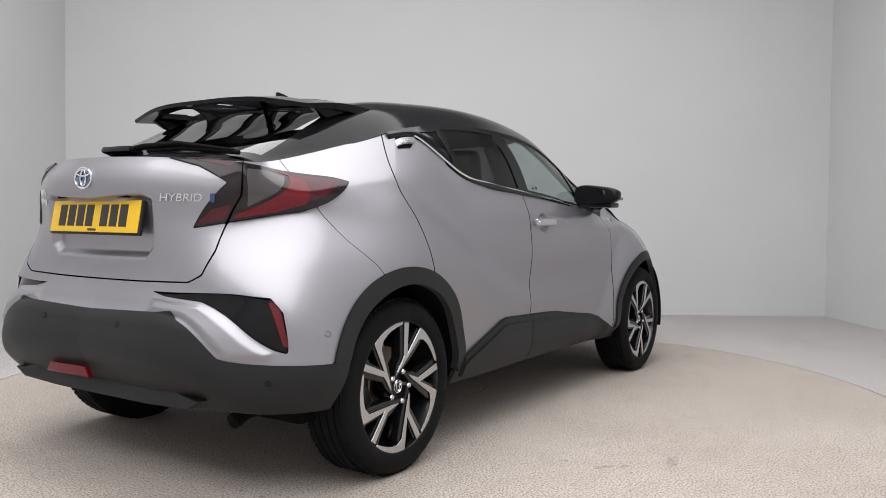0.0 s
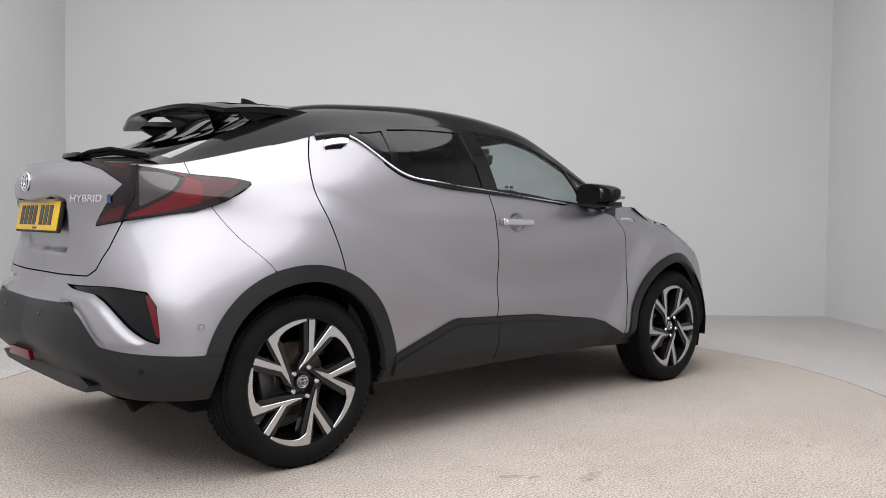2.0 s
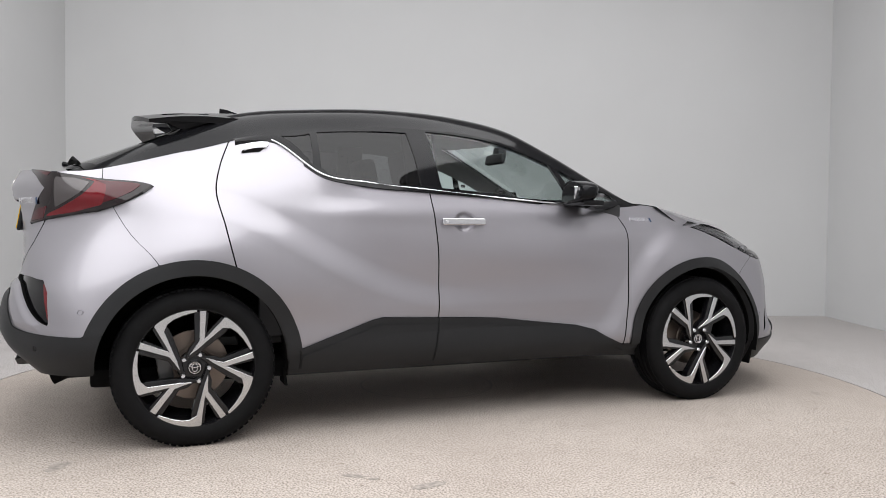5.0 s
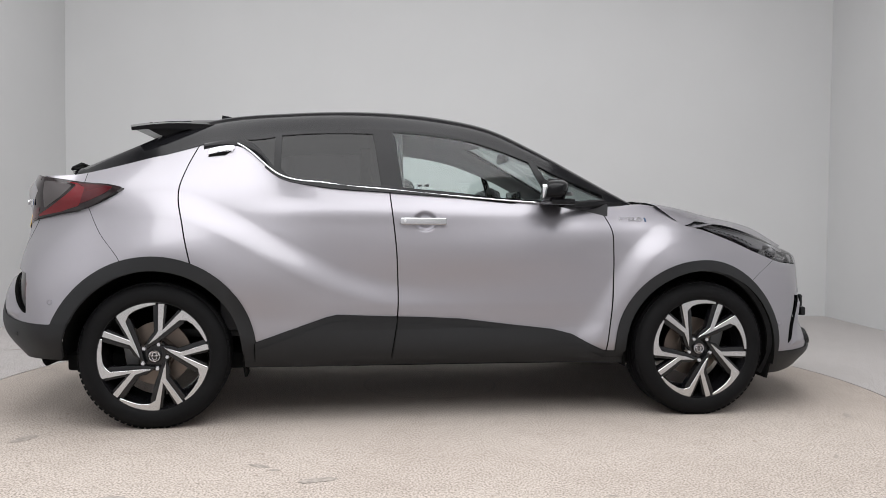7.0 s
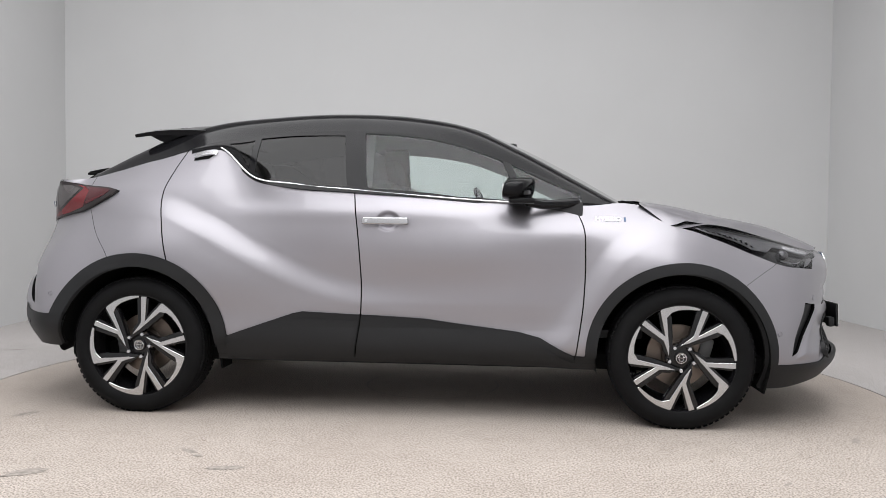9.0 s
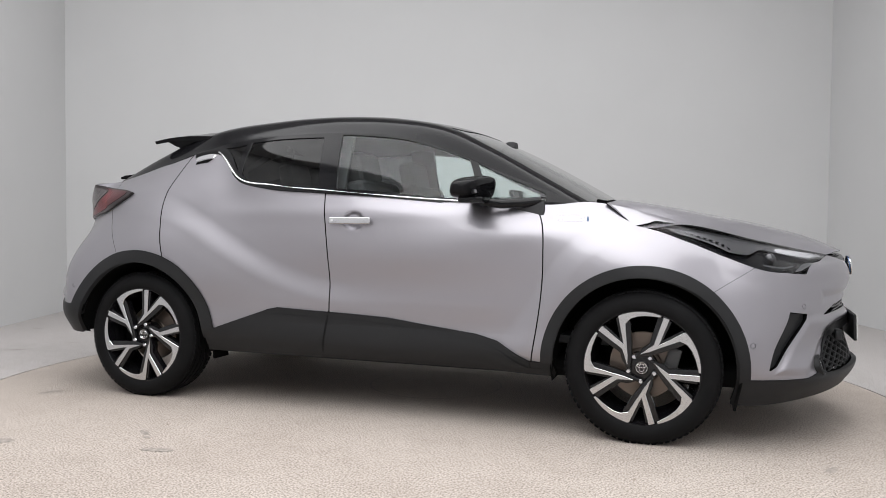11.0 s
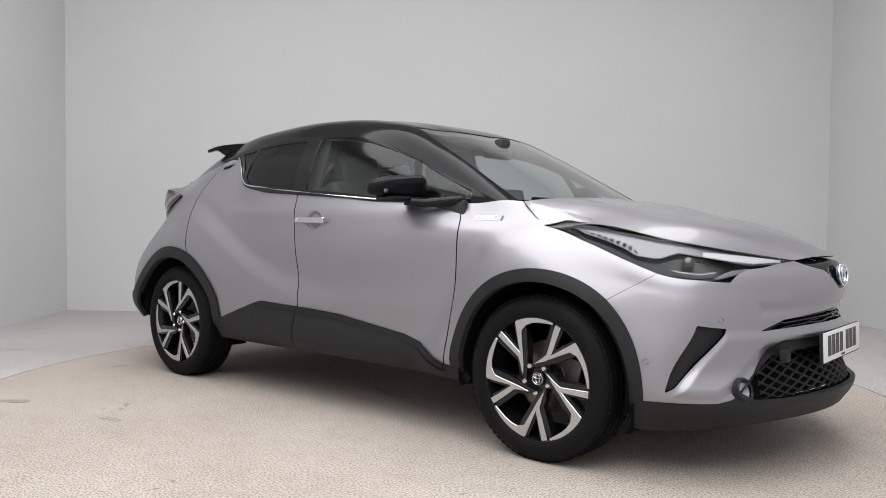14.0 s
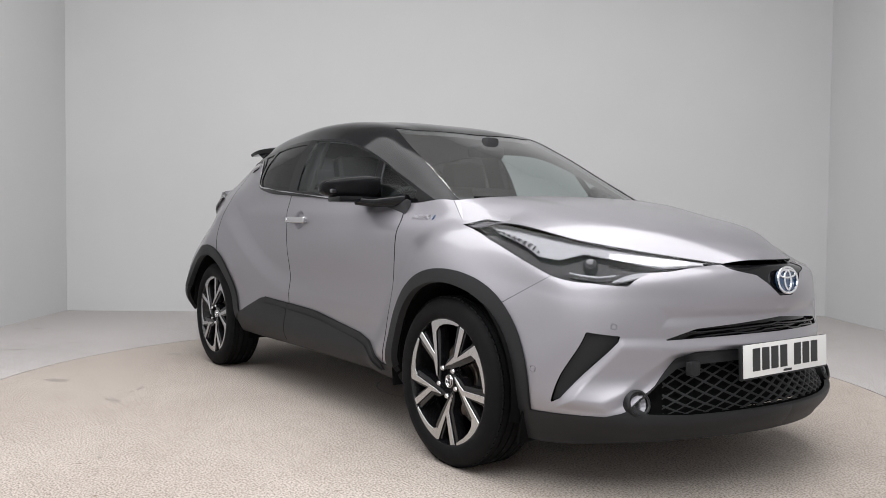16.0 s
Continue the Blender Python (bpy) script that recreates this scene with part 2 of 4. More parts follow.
class Sheet:
    """A smooth surface through named lines of (x, out, up) points, each with as many points. out is the distance from the car's middle plane;
    side -1 is the car's right, +1 its left."""

    def __init__(self, lines, nu, nv, mirror_ends=(False, False)):
        c = np.array(lines, float)                       # rows x columns x 3
        rows, cols = c.shape[:2]
        flip = np.array([1, -1, 1])
        first = c[:, 1] * flip if mirror_ends[0] else 2 * c[:, 0] - c[:, 1]
        last = c[:, -2] * flip if mirror_ends[1] else 2 * c[:, -1] - c[:, -2]
        ext = np.concatenate([first[:, None], c, last[:, None]], axis=1)
        tu = np.r_[0, np.cumsum(np.linalg.norm(np.diff(ext, axis=1), axis=2).mean(0))]
        us = np.linspace(tu[1], tu[-2], nu)
        wide = np.stack([hermite(tu, ext[r], us) for r in range(rows)])      # rows x nu x 3
        ext2 = np.concatenate([2 * wide[:1] - wide[1:2], wide, 2 * wide[-1:] - wide[-2:-1]], axis=0)
        tv = np.r_[0, np.cumsum(np.linalg.norm(np.diff(ext2, axis=0), axis=2).mean(1))]
        vs = np.linspace(tv[1], tv[-2], nv)
        flat = hermite(tv, ext2.reshape(len(ext2), -1), vs).reshape(nv, nu, 3)
        self.p = flat.transpose(1, 0, 2).copy()          # nu x nv x 3
        self.u, self.v = us - us[0], vs - vs[0]
        self.mirror_ends = mirror_ends
        self.refresh()

    def refresh(self):
        p = self.p
        du, dv = np.gradient(p, axis=0), np.gradient(p, axis=1)
        if self.mirror_ends[0]:
            du[0] = (p[1] - p[1] * [1, -1, 1]) / 2
        if self.mirror_ends[1]:
            du[-1] = (p[-2] * [1, -1, 1] - p[-2]) / 2
        n = np.cross(dv, du)
        n /= np.maximum(np.linalg.norm(n, axis=2, keepdims=True), 1e-9)
        if (n[..., 1] > 0).mean() < 0.5:
            n = -n
        self.n, self.du, self.dv = n, du, dv
        self.uu, self.vv = np.meshgrid(self.u, self.v, indexing="ij")

    def place(self, q):
        """The (u, v) of the surface point nearest to q."""
        q = np.array(q, float)
        if q[1] < 0:                                     # past the middle plane
            u, v = self.place(q * [1, -1, 1])
            return (-u if u < self.u[-1] / 2 and self.mirror_ends[0] else 2 * self.u[-1] - u, v)
        d = ((self.p - q) ** 2).sum(2)
        i, j = np.unravel_index(d.argmin(), d.shape)
        a, b = self.du[i, j], self.dv[i, j]
        m = np.array([[a @ a, a @ b], [a @ b, b @ b]])
        r = q - self.p[i, j]
        w = np.clip(np.linalg.solve(m + 1e-12 * np.eye(2), [a @ r, b @ r]), -1, 1)
        return (self.u[i] + w[0] * (self.u[1] - self.u[0]), self.v[j] + w[1] * (self.v[1] - self.v[0]))

    def at(self, q, lift=0.0):
        """The surface point and normal nearest to q, lifted."""
        d = ((self.p - np.array(q, float)) ** 2).sum(2)
        i, j = np.unravel_index(d.argmin(), d.shape)
        return self.p[i, j] + lift * self.n[i, j], self.n[i, j]

    def zone(self, points, smooth=0, grow=0.0):
        """Signed distance (negative inside) to a closed outline of (x, out, up) points on the surface."""
        poly = np.array([self.place(q) for q in points])
        if smooth:
            poly = spline(poly, smooth, closed=True)
        return distance(poly, self.uu, self.vv) - grow

    def edge(self, points, smooth=0):
        """Signed distance to an open line; negative to the left of its way in the (u, v) plane."""
        line = np.array([self.place(q) for q in points])
        if smooth:
            line = spline(line, smooth)
        a, b = line[0] + (line[0] - line[1]) * 50, line[-1] + (line[-1] - line[-2]) * 50
        line = np.vstack([a, line, b])
        best, sign = np.full(self.uu.shape, 1e9), np.ones(self.uu.shape)
        for p0, p1 in zip(line[:-1], line[1:]):
            e = p1 - p0
            wx, wy = self.uu - p0[0], self.vv - p0[1]
            k = np.clip((wx * e[0] + wy * e[1]) / max(e @ e, 1e-12), 0, 1)
            d = np.hypot(wx - k * e[0], wy - k * e[1])
            cr = e[0] * wy - e[1] * wx
            hit = d < best - 1e-9
            best = np.where(hit, d, best)
            sign = np.where(hit, np.where(cr > 0, -1, 1), sign)
        return best * sign

    def cut(self, name, field, mat, parent, side=-1, lift=0.0, rim=0.012, label="", smooth=True):
        """The part of the surface where field is below zero, as a mesh with a folded-in rim."""
        p, n = self.p + lift * self.n, self.n
        nu, nv = field.shape
        idx = np.arange(nu * nv).reshape(nu, nv)
        a, b, c, d = idx[:-1, :-1].ravel(), idx[1:, :-1].ravel(), idx[1:, 1:].ravel(), idx[:-1, 1:].ravel()
        tris = np.concatenate([np.c_[a, b, c], np.c_[a, c, d]])
        f = field.ravel()
        inside = f[tris] < 0
        count = inside.sum(1)
        P, N = list(p.reshape(-1, 3)), list(n.reshape(-1, 3))
        faces = [tuple(t) for t in tris[count == 3]]
        made = {}

        def mid(i, j):
            key = (min(i, j), max(i, j))
            if key not in made:
                w = f[i] / (f[i] - f[j])
                made[key] = len(P)
                P.append(P[i] * (1 - w) + P[j] * w)
                N.append(N[i] * (1 - w) + N[j] * w)
            return made[key]

        for t, ins in zip(tris[(count > 0) & (count < 3)], inside[(count > 0) & (count < 3)]):
            out = []
            for k in range(3):
                i, j = t[k], t[(k + 1) % 3]
                if ins[k]:
                    out.append(i)
                if ins[k] != ins[(k + 1) % 3]:
                    out.append(mid(i, j))
            faces.append(tuple(out))
        if not faces:
            raise ValueError("nothing left of " + name)
        used = sorted({i for t in faces for i in t})
        new_id = {o: k for k, o in enumerate(used)}
        verts, norms = [P[i] for i in used], [N[i] for i in used]
        faces = [tuple(new_id[i] for i in t) for t in faces]
        skin = len(faces)
        if rim:
            seen = {}
            for t in faces:
                for i, j in zip(t, t[1:] + t[:1]):
                    seen[(i, j)] = seen.get((i, j), 0) + 1
            border = [(i, j) for (i, j) in seen if (j, i) not in seen and abs(verts[i][1]) + abs(verts[j][1]) > 1e-4]
            dup = {}
            for i in {q for e in border for q in e}:
                nn = norms[i] / max(np.linalg.norm(norms[i]), 1e-9)
                dup[i] = len(verts)
                verts.append(verts[i] - 0.0004 * nn)
                verts.append(verts[i] - rim * nn)
                norms.append(nn)
                norms.append(nn)
            for i, j in border:
                faces.append((j, i, dup[i], dup[j]))
                faces.append((dup[j], dup[i], dup[i] + 1, dup[j] + 1))
        V, Nn = np.array(verts), np.array(norms)
        if side:
            V, Nn = V * [1, side, 1], Nn * [1, side, 1]
        else:
            k = len(V)
            faces = faces + [tuple(i + k for i in reversed(t)) for t in faces]
            skin = (skin, len(faces) // 2)
            V, Nn = np.vstack([V, V * [1, -1, 1]]), np.vstack([Nn, Nn * [1, -1, 1]])
        # faces wind so that they look outward
        t = faces[0]
        look_out = np.dot(np.cross(V[t[1]] - V[t[0]], V[t[2]] - V[t[0]]), Nn[t[0]])
        if look_out < 0:
            faces = [tuple(reversed(t)) for t in faces]
        ob = mesh_object(name, V, faces, mat, parent, label, Nn if smooth else None)
        if rim and mat is PAINT:                         # the folded edge is coloured black for the shade in the gap
            ob.data.materials.append(UNDER)
            a, half = skin if isinstance(skin, tuple) else (skin, len(faces))
            ob.data.polygons.foreach_set("material_index", [0 if k % half < a else 1 for k in range(len(faces))])
        return ob


def distance(poly, uu, vv):
    best, cross = np.full(uu.shape, 1e9), np.zeros(uu.shape, bool)
    for p0, p1 in zip(poly, np.roll(poly, -1, axis=0)):
        e = p1 - p0
        wx, wy = uu - p0[0], vv - p0[1]
        k = np.clip((wx * e[0] + wy * e[1]) / max(e @ e, 1e-12), 0, 1)
        best = np.minimum(best, np.hypot(wx - k * e[0], wy - k * e[1]))
        if p0[1] != p1[1]:
            cross ^= ((p0[1] > vv) != (p1[1] > vv)) & (uu < (p1[0] - p0[0]) * (vv - p0[1]) / (p1[1] - p0[1]) + p0[0])
    return np.where(cross, -best, best)
# ---- the room and the turntable ----
# Y0 and TOP are out of view, set for bounce light and reflections
X0, X1, Y0, Y1, TOP = -3.76, 4.10, -8.0, 3.66, 4.7
DISC_R = 2.56


def room():
    def slab(name, sx, sy, sz, at, mat, label):
        bm = box(sx, sy, sz)
        ob = part(name, bm, mat, None, smooth=False)
        ob.location = at
        return tagged(ob, label, "wall" if "wall" in name else name, kind="structure")

    w, d, t = X1 - X0, Y1 - Y0, 0.2
    cx, cy = (X0 + X1) / 2, (Y0 + Y1) / 2
    slab("wall_north", w + 2 * t, t, TOP, (cx, Y1 + t / 2, TOP / 2), WALL, "plain white painted studio wall")
    # unseen wall behind the camera, added to shape reflections in the car
    slab("wall_south", w + 2 * t, t, TOP, (cx, Y0 - t / 2, TOP / 2), WALL, "plain white painted studio wall")
    slab("wall_west", t, d, TOP, (X0 - t / 2, cy, TOP / 2), WALL, "plain white painted studio wall")
    slab("wall_east", t, d, TOP, (X1 + t / 2, cy, TOP / 2), WALL, "plain white painted studio wall")
    # unseen ceiling, added to close the room above the lamp
    slab("ceiling", w + 2 * t, d + 2 * t, t, (cx, cy, TOP + t / 2), WALL, "plain white ceiling added out of view")
    # the floor, with a round hole for the turntable
    bm = bmesh.new()
    n = 160
    inner = [(DISC_R * math.cos(k * math.tau / n), DISC_R * math.sin(k * math.tau / n)) for k in range(n)]
    outer = []
    for x, y in inner:
        k = min((X1 if x > 0 else -X0) / max(abs(x), 1e-6), (Y1 if y > 0 else -Y0) / max(abs(y), 1e-6))
        outer.append((x * k, y * k))
    ring = [[bm.verts.new((x, y, z)) for x, y in q] for q, z in ((outer, 0.0), (inner, 0.0), (inner, -0.05))]
    for a, b in zip(ring[:-1], ring[1:]):
        for k in range(n):
            bm.faces.new((a[k], a[(k + 1) % n], b[(k + 1) % n], b[k]))
    corner = [bm.verts.new((x, y, -0.001)) for x, y in ((X0, Y0), (X1, Y0), (X1, Y1), (X0, Y1))]
    for q, (sx, sy) in zip(corner, ((-1, -1), (1, -1), (1, 1), (-1, 1))):
        near = sorted((v for v in ring[0] if v.co.x * sx > 0 and v.co.y * sy > 0), key=lambda v: (v.co - q.co).length)
        a = max((v for v in near if abs(abs(v.co.y) - abs(q.co.y)) < 1e-3), key=lambda v: abs(v.co.x), default=None)
        b = max((v for v in near if abs(abs(v.co.x) - abs(q.co.x)) < 1e-3), key=lambda v: abs(v.co.y), default=None)
        if a and b and a is not b:
            bm.faces.new((q, a, b))
    floor = part("floor", bm, FLOOR, None, smooth=False)
    rng = random.Random(9)
    for x, y, sx, sy, a in ((-3.0, 1.2, .10, .018, 25), (-3.3, .75, .12, .012, 10), (-2.75, 1.55, .06, .012, 15), (-2.9, 2.6, .015, .012, 0), (-2.2, 2.75, .018, .014, 0), (-3.4, 2.3, .05, .02, 30), (2.6, 3.1, .05, .02, 15), (3.3, 2.7, .02, .015, 0),
                            (3.1, 1.9, .07, .012, 20), (2.4, 2.3, .08, .008, 170), (3.6, 1.6, .02, .016, 0), (3.4, .9, .05, .018, 60), (-3.2, -.4, .10, .03, 40)):
        q = bmesh.new()
        q.faces.new([q.verts.new((sx * (.7 + .5 * rng.random()) * math.cos(k * math.tau / 14), sy * (.7 + .5 * rng.random()) * math.sin(k * math.tau / 14), 0)) for k in range(14)])
        q.transform(Matrix.Translation((x, y, .0012)) @ Matrix.Rotation(radians(a), 4, "Z"))
        part("scuff", q, SCUFF, floor, smooth=False)
    tagged(floor, "pale concrete studio floor with faint scuffs", "floor", kind="structure")


def turntable():
    table = new("turntable")
    tagged(table, "round sand-coloured concrete turntable set in the floor", "turntable")
    r = DISC_R - 0.006
    bm = lathe([(0.0, 0.0), (0.395, 0.0), (r - 0.004, 0.0), (r, -0.004), (r, -0.06), (0, -0.06)], 160, "z")
    part("deck", bm, DISC, table, smooth=False)
    # the seam of the round hatch in the middle
    bm = lathe([(0.378, 0.0012), (0.384, 0.0018), (0.390, 0.0012)], 96, "z")
    bm.transform(Matrix.Translation((0, 0.08, 0)))
    part("hatch_seam", bm, STAIN, table, "thin dark round hatch seam")
    rng = random.Random(4)

    def stain(x, y, sx, sy, turn, name="stain", mat=STAIN):
        bm = bmesh.new()
        n = 18
        vs = []
        for k in range(n):
            a = k * math.tau / n
            q = 0.7 + 0.5 * rng.random()
            vs.append(bm.verts.new((q * sx * math.cos(a), q * sy * math.sin(a), 0.0008)))
        bm.faces.new(vs)
        bm.transform(Matrix.Translation((x, y, 0.0006)) @ Matrix.Rotation(radians(turn), 4, "Z"))
        part(name, bm, mat, table, smooth=False)

    return table, stain


room()
TABLE, stain = turntable()
# ---- the car: x forward, out from the middle plane, z up; the turntable's axis is at the origin ----
REAR_AXLE, FRONT_AXLE, HUB_Z = -1.382, 1.258, 0.334
OFFSET = 0.055                                           # the car stands this far off the turntable's axis
CAR = new("car")
tagged(CAR, "silver compact crossover car with black roof, parked on turntable", "car")

# long lines of the lower body, each from the middle of the rear round the side to the middle of the front
BODY_LINES = [
    [(-2.06, 0, .33), (-2.04, .42, .33), (-1.96, .675, .32), (-1.83, .765, .31), (-1.6, .77, .30), (-1.38, .77, .29), (-1.03, .755, .275), (-.82, .75, .272), (-.6, .745, .27),
     (-.2, .74, .27), (.3, .74, .27), (.8, .74, .265), (1.26, .745, .25), (1.55, .725, .20), (1.73, .69, .19), (1.985, .50, .215), (2.19, 0, .235)],
    [(-2.18, 0, .48), (-2.155, .44, .46), (-2.055, .645, .42), (-1.865, .815, .42), (-1.6, .835, .42), (-1.38, .835, .42), (-1.03, .80, .38), (-.82, .79, .37), (-.6, .785, .36),
     (-.2, .78, .35), (.3, .78, .35), (.8, .785, .35), (1.26, .80, .36), (1.55, .775, .32), (1.75, .735, .305), (2.0, .57, .30), (2.235, 0, .32)],
    [(-2.182, 0, .60), (-2.155, .43, .60), (-2.062, .635, .54), (-1.875, .81, .53), (-1.6, .835, .55), (-1.38, .84, .58), (-1.03, .805, .52), (-.82, .79, .51), (-.6, .78, .50),
     (-.2, .77, .50), (.3, .77, .49), (.8, .78, .49), (1.26, .825, .52), (1.55, .79, .47), (1.76, .735, .43), (1.965, .53, .43), (2.205, 0, .46)],
    [(-2.13, 0, .675), (-2.12, .36, .68), (-2.035, .615, .69), (-1.91, .765, .67), (-1.6, .825, .70), (-1.38, .835, .72), (-1.03, .815, .67), (-.82, .795, .66), (-.6, .78, .65),
     (-.2, .772, .64), (.3, .772, .64), (.8, .78, .65), (1.26, .83, .70), (1.55, .77, .64), (1.80, .695, .58), (1.99, .50, .575), (2.18, 0, .60)],
    [(-2.100, 0, .775), (-2.094, .33, .778), (-2.04, .55, .785), (-1.89, .705, .80), (-1.6, .79, .81), (-1.38, .82, .83), (-1.03, .80, .81), (-.82, .788, .80), (-.6, .785, .79),
     (-.2, .787, .79), (.3, .787, .79), (.8, .775, .80), (1.26, .80, .81), (1.55, .735, .745), (1.79, .675, .70), (2.00, .47, .70), (2.205, 0, .72)],
    [(-2.132, 0, .95), (-2.098, .30, .95), (-1.985, .515, .945), (-1.78, .64, .975), (-1.6, .715, .96), (-1.38, .76, .975), (-1.03, .775, .95), (-.82, .772, .94), (-.6, .780, .92),
     (-.2, .781, .91), (.3, .778, .90), (.8, .762, .91), (1.26, .735, .91), (1.55, .69, .85), (1.77, .64, .785), (1.995, .44, .785), (2.185, 0, .79)],
    [(-2.175, 0, 1.10), (-2.118, .29, 1.10), (-1.96, .54, 1.08), (-1.765, .63, 1.07), (-1.57, .672, 1.10), (-1.38, .70, 1.12), (-1.03, .725, 1.12), (-.82, .735, 1.08), (-.6, .755, 1.05),
     (-.2, .762, 1.02), (.3, .750, .99), (.8, .712, .985), (1.22, .672, .972), (1.55, .595, .925), (1.80, .475, .872), (2.04, .235, .826), (2.165, 0, .823)],
    [(-2.15, 0, 1.182), (-2.068, .29, 1.178), (-1.935, .54, 1.163), (-1.80, .53, 1.172), (-1.6, .548, 1.215), (-1.40, .57, 1.265), (-1.03, .607, 1.325), (-.82, .715, 1.17), (-.62, .732, 1.137),
     (-.3, .740, 1.108), (.3, .715, 1.062), (.8, .672, 1.045), (1.09, .63, 1.048), (1.5, .54, .945), (1.76, .42, .88), (2.02, .20, .822), (2.13, 0, .82)],
]
BODY = Sheet(BODY_LINES, 640, 180, (True, True))


def ramp(a, b, t):
    k = np.clip((t - a) / (b - a), 0, 1)
    return k * k * (3 - 2 * k)


def crease(points, inner, outer):
    """Signed distance in the side view to a smooth line of (x, z); positive on the right of its way."""
    line = spline(points, 60)
    X, Z = BODY.p[..., 0], BODY.p[..., 2]
    best, sign = np.full(X.shape, 1e9), np.ones(X.shape)
    for a, b in zip(line[:-1], line[1:]):
        e = b - a
        wx, wz = X - a[0], Z - a[1]
        k = np.clip((wx * e[0] + wz * e[1]) / (e @ e), 0, 1)
        d = np.hypot(wx - k * e[0], wz - k * e[1])
        hit = d < best - 1e-9
        sign = np.where(hit, np.where(e[0] * wz - e[1] * wx > 0, -1, 1), sign)
        best = np.where(hit, d, best)
    return best * sign


def sculpt():
    """Haunches, the waisted doors, the blades of both bumpers, and the plate's hollow."""
    x, s, z = (BODY.p[..., k].copy() for k in range(3))
    flank = ramp(0.55, 0.68, s)
    t = crease([(-1.75, 1.0), (-1.5, 1.03), (-1.28, 1.03), (-1.08, .955), (-.88, .845), (-.56, .69), (-.18, .59), (.25, .55)], 0, 0)
    fall = np.where(t > 0, 1 - ramp(.11, .42, t), 1 - ramp(.10, .40, -t))
    fade = (1 - ramp(-.75, .30, x)) * ramp(-1.75, -1.35, x)
    out = (-0.010 + 0.025 * ramp(-.065, .065, t)) * fall * fade
    t = crease([(.55, .15), (.68, .42), (.79, .58), (.89, .74), (1.0, .86), (1.14, .925), (1.35, .925), (1.6, .86)], 0, 0)
    fall = np.where(t > 0, 1 - ramp(.10, .34, t), 1 - ramp(.09, .34, -t))
    fade = ramp(.40, .85, x) * (1 - ramp(1.05, 1.35, x))
    out += (-0.009 + 0.022 * ramp(-.06, .06, t)) * fall * fade
    # the hollow of the doors and the shoulder under the belt
    out -= 0.006 * np.exp(-((z - .68) / .12) ** 2) * np.exp(-((x - .25) / .62) ** 2)
    # the doors tuck in under a low crease
    t = .565 - z
    out -= 0.11 * np.minimum(.006 * np.logaddexp(0, t / .006), .12) * ramp(-.75, -.25, x) * (1 - ramp(.50, .78, x))
    out += 0.006 * np.exp(-((z - 1.0) / .045) ** 2) * ramp(-1.1, -.7, x) * (1 - ramp(.5, .9, x))
    # the dish behind the door handle
    dish = np.hypot((x + .135) / .062, (z - .962) / .052)
    out -= 0.014 * (1 - ramp(.55, 1.0, dish))
    BODY.p[..., 1] += out * flank
    BODY.refresh()

    def push(points, amount, soft):
        f = BODY.zone(points)
        return amount * ramp(0, soft, -f)

    d = push([(1.93, .56, .575), (2.0, .47, .575), (2.05, .42, .572), (2.16, -.1, .572), (2.2, -.1, .50), (2.12, .36, .50), (2.07, .43, .48), (2.0, .57, .36), (1.95, .64, .315), (1.78, .71, .325)], 0.013, 0.045)
    d += push([(-2.10, .30, .695), (-2.07, .50, .69), (-2.02, .62, .615), (-1.95, .715, .535), (-1.97, .72, .50), (-2.07, .60, .505), (-2.14, .46, .645), (-2.15, .3, .655)], 0.014, 0.04)
    d -= push([(-2.1, -.1, 1.05), (-2.12, .255, 1.055), (-2.11, .295, 1.035), (-2.10, .285, .86), (-2.10, .25, .825), (-2.11, -.1, .82)], 0.028, 0.020)
    d -= push([(2.2, -.1, .60), (2.02, .46, .60), (2.0, .46, .68), (2.19, -.1, .66)], 0.010, 0.05)
    BODY.p += BODY.n * d[..., None]
    BODY.p[..., 1] = np.maximum(BODY.p[..., 1], 0)
    BODY.p[0, :, 1] = BODY.p[-1, :, 1] = 0
    BODY.refresh()


sculpt()
bx, bs, bz = BODY.p[..., 0], BODY.p[..., 1], BODY.p[..., 2]

# stations of the cabin, each from the window's upper edge to the roof's middle, from cowl to rear glass
CABIN_LINES = [
    [(.93, .648, 1.045), (.97, .60, 1.055), (1.03, .33, 1.07), (1.05, 0, 1.075)],
    [(.70, .628, 1.135), (.73, .575, 1.175), (.80, .32, 1.20), (.82, 0, 1.205)],
    [(.443, .605, 1.255), (.45, .545, 1.32), (.50, .31, 1.355), (.52, 0, 1.36)],
    [(.20, .603, 1.345), (.22, .525, 1.42), (.25, .30, 1.456), (.26, 0, 1.463)],
    [(-.05, .605, 1.392), (-.05, .515, 1.472), (-.05, .3, 1.512), (-.05, 0, 1.522)],
    [(-.40, .602, 1.412), (-.4, .515, 1.492), (-.4, .3, 1.528), (-.4, 0, 1.537)],
    [(-.8, .588, 1.39), (-.8, .50, 1.475), (-.8, .3, 1.512), (-.8, 0, 1.522)],
    [(-1.12, .587, 1.345), (-1.12, .485, 1.44), (-1.12, .29, 1.477), (-1.12, 0, 1.489)],
    [(-1.30, .58, 1.29), (-1.32, .485, 1.385), (-1.34, .28, 1.425), (-1.35, 0, 1.435)],
    [(-1.5, .56, 1.237), (-1.54, .485, 1.30), (-1.56, .28, 1.335), (-1.57, 0, 1.345)],
    [(-1.82, .512, 1.16), (-1.84, .45, 1.185), (-1.92, .26, 1.20), (-1.95, 0, 1.205)],
]
CABIN = Sheet(CABIN_LINES, 110, 330, (False, True))
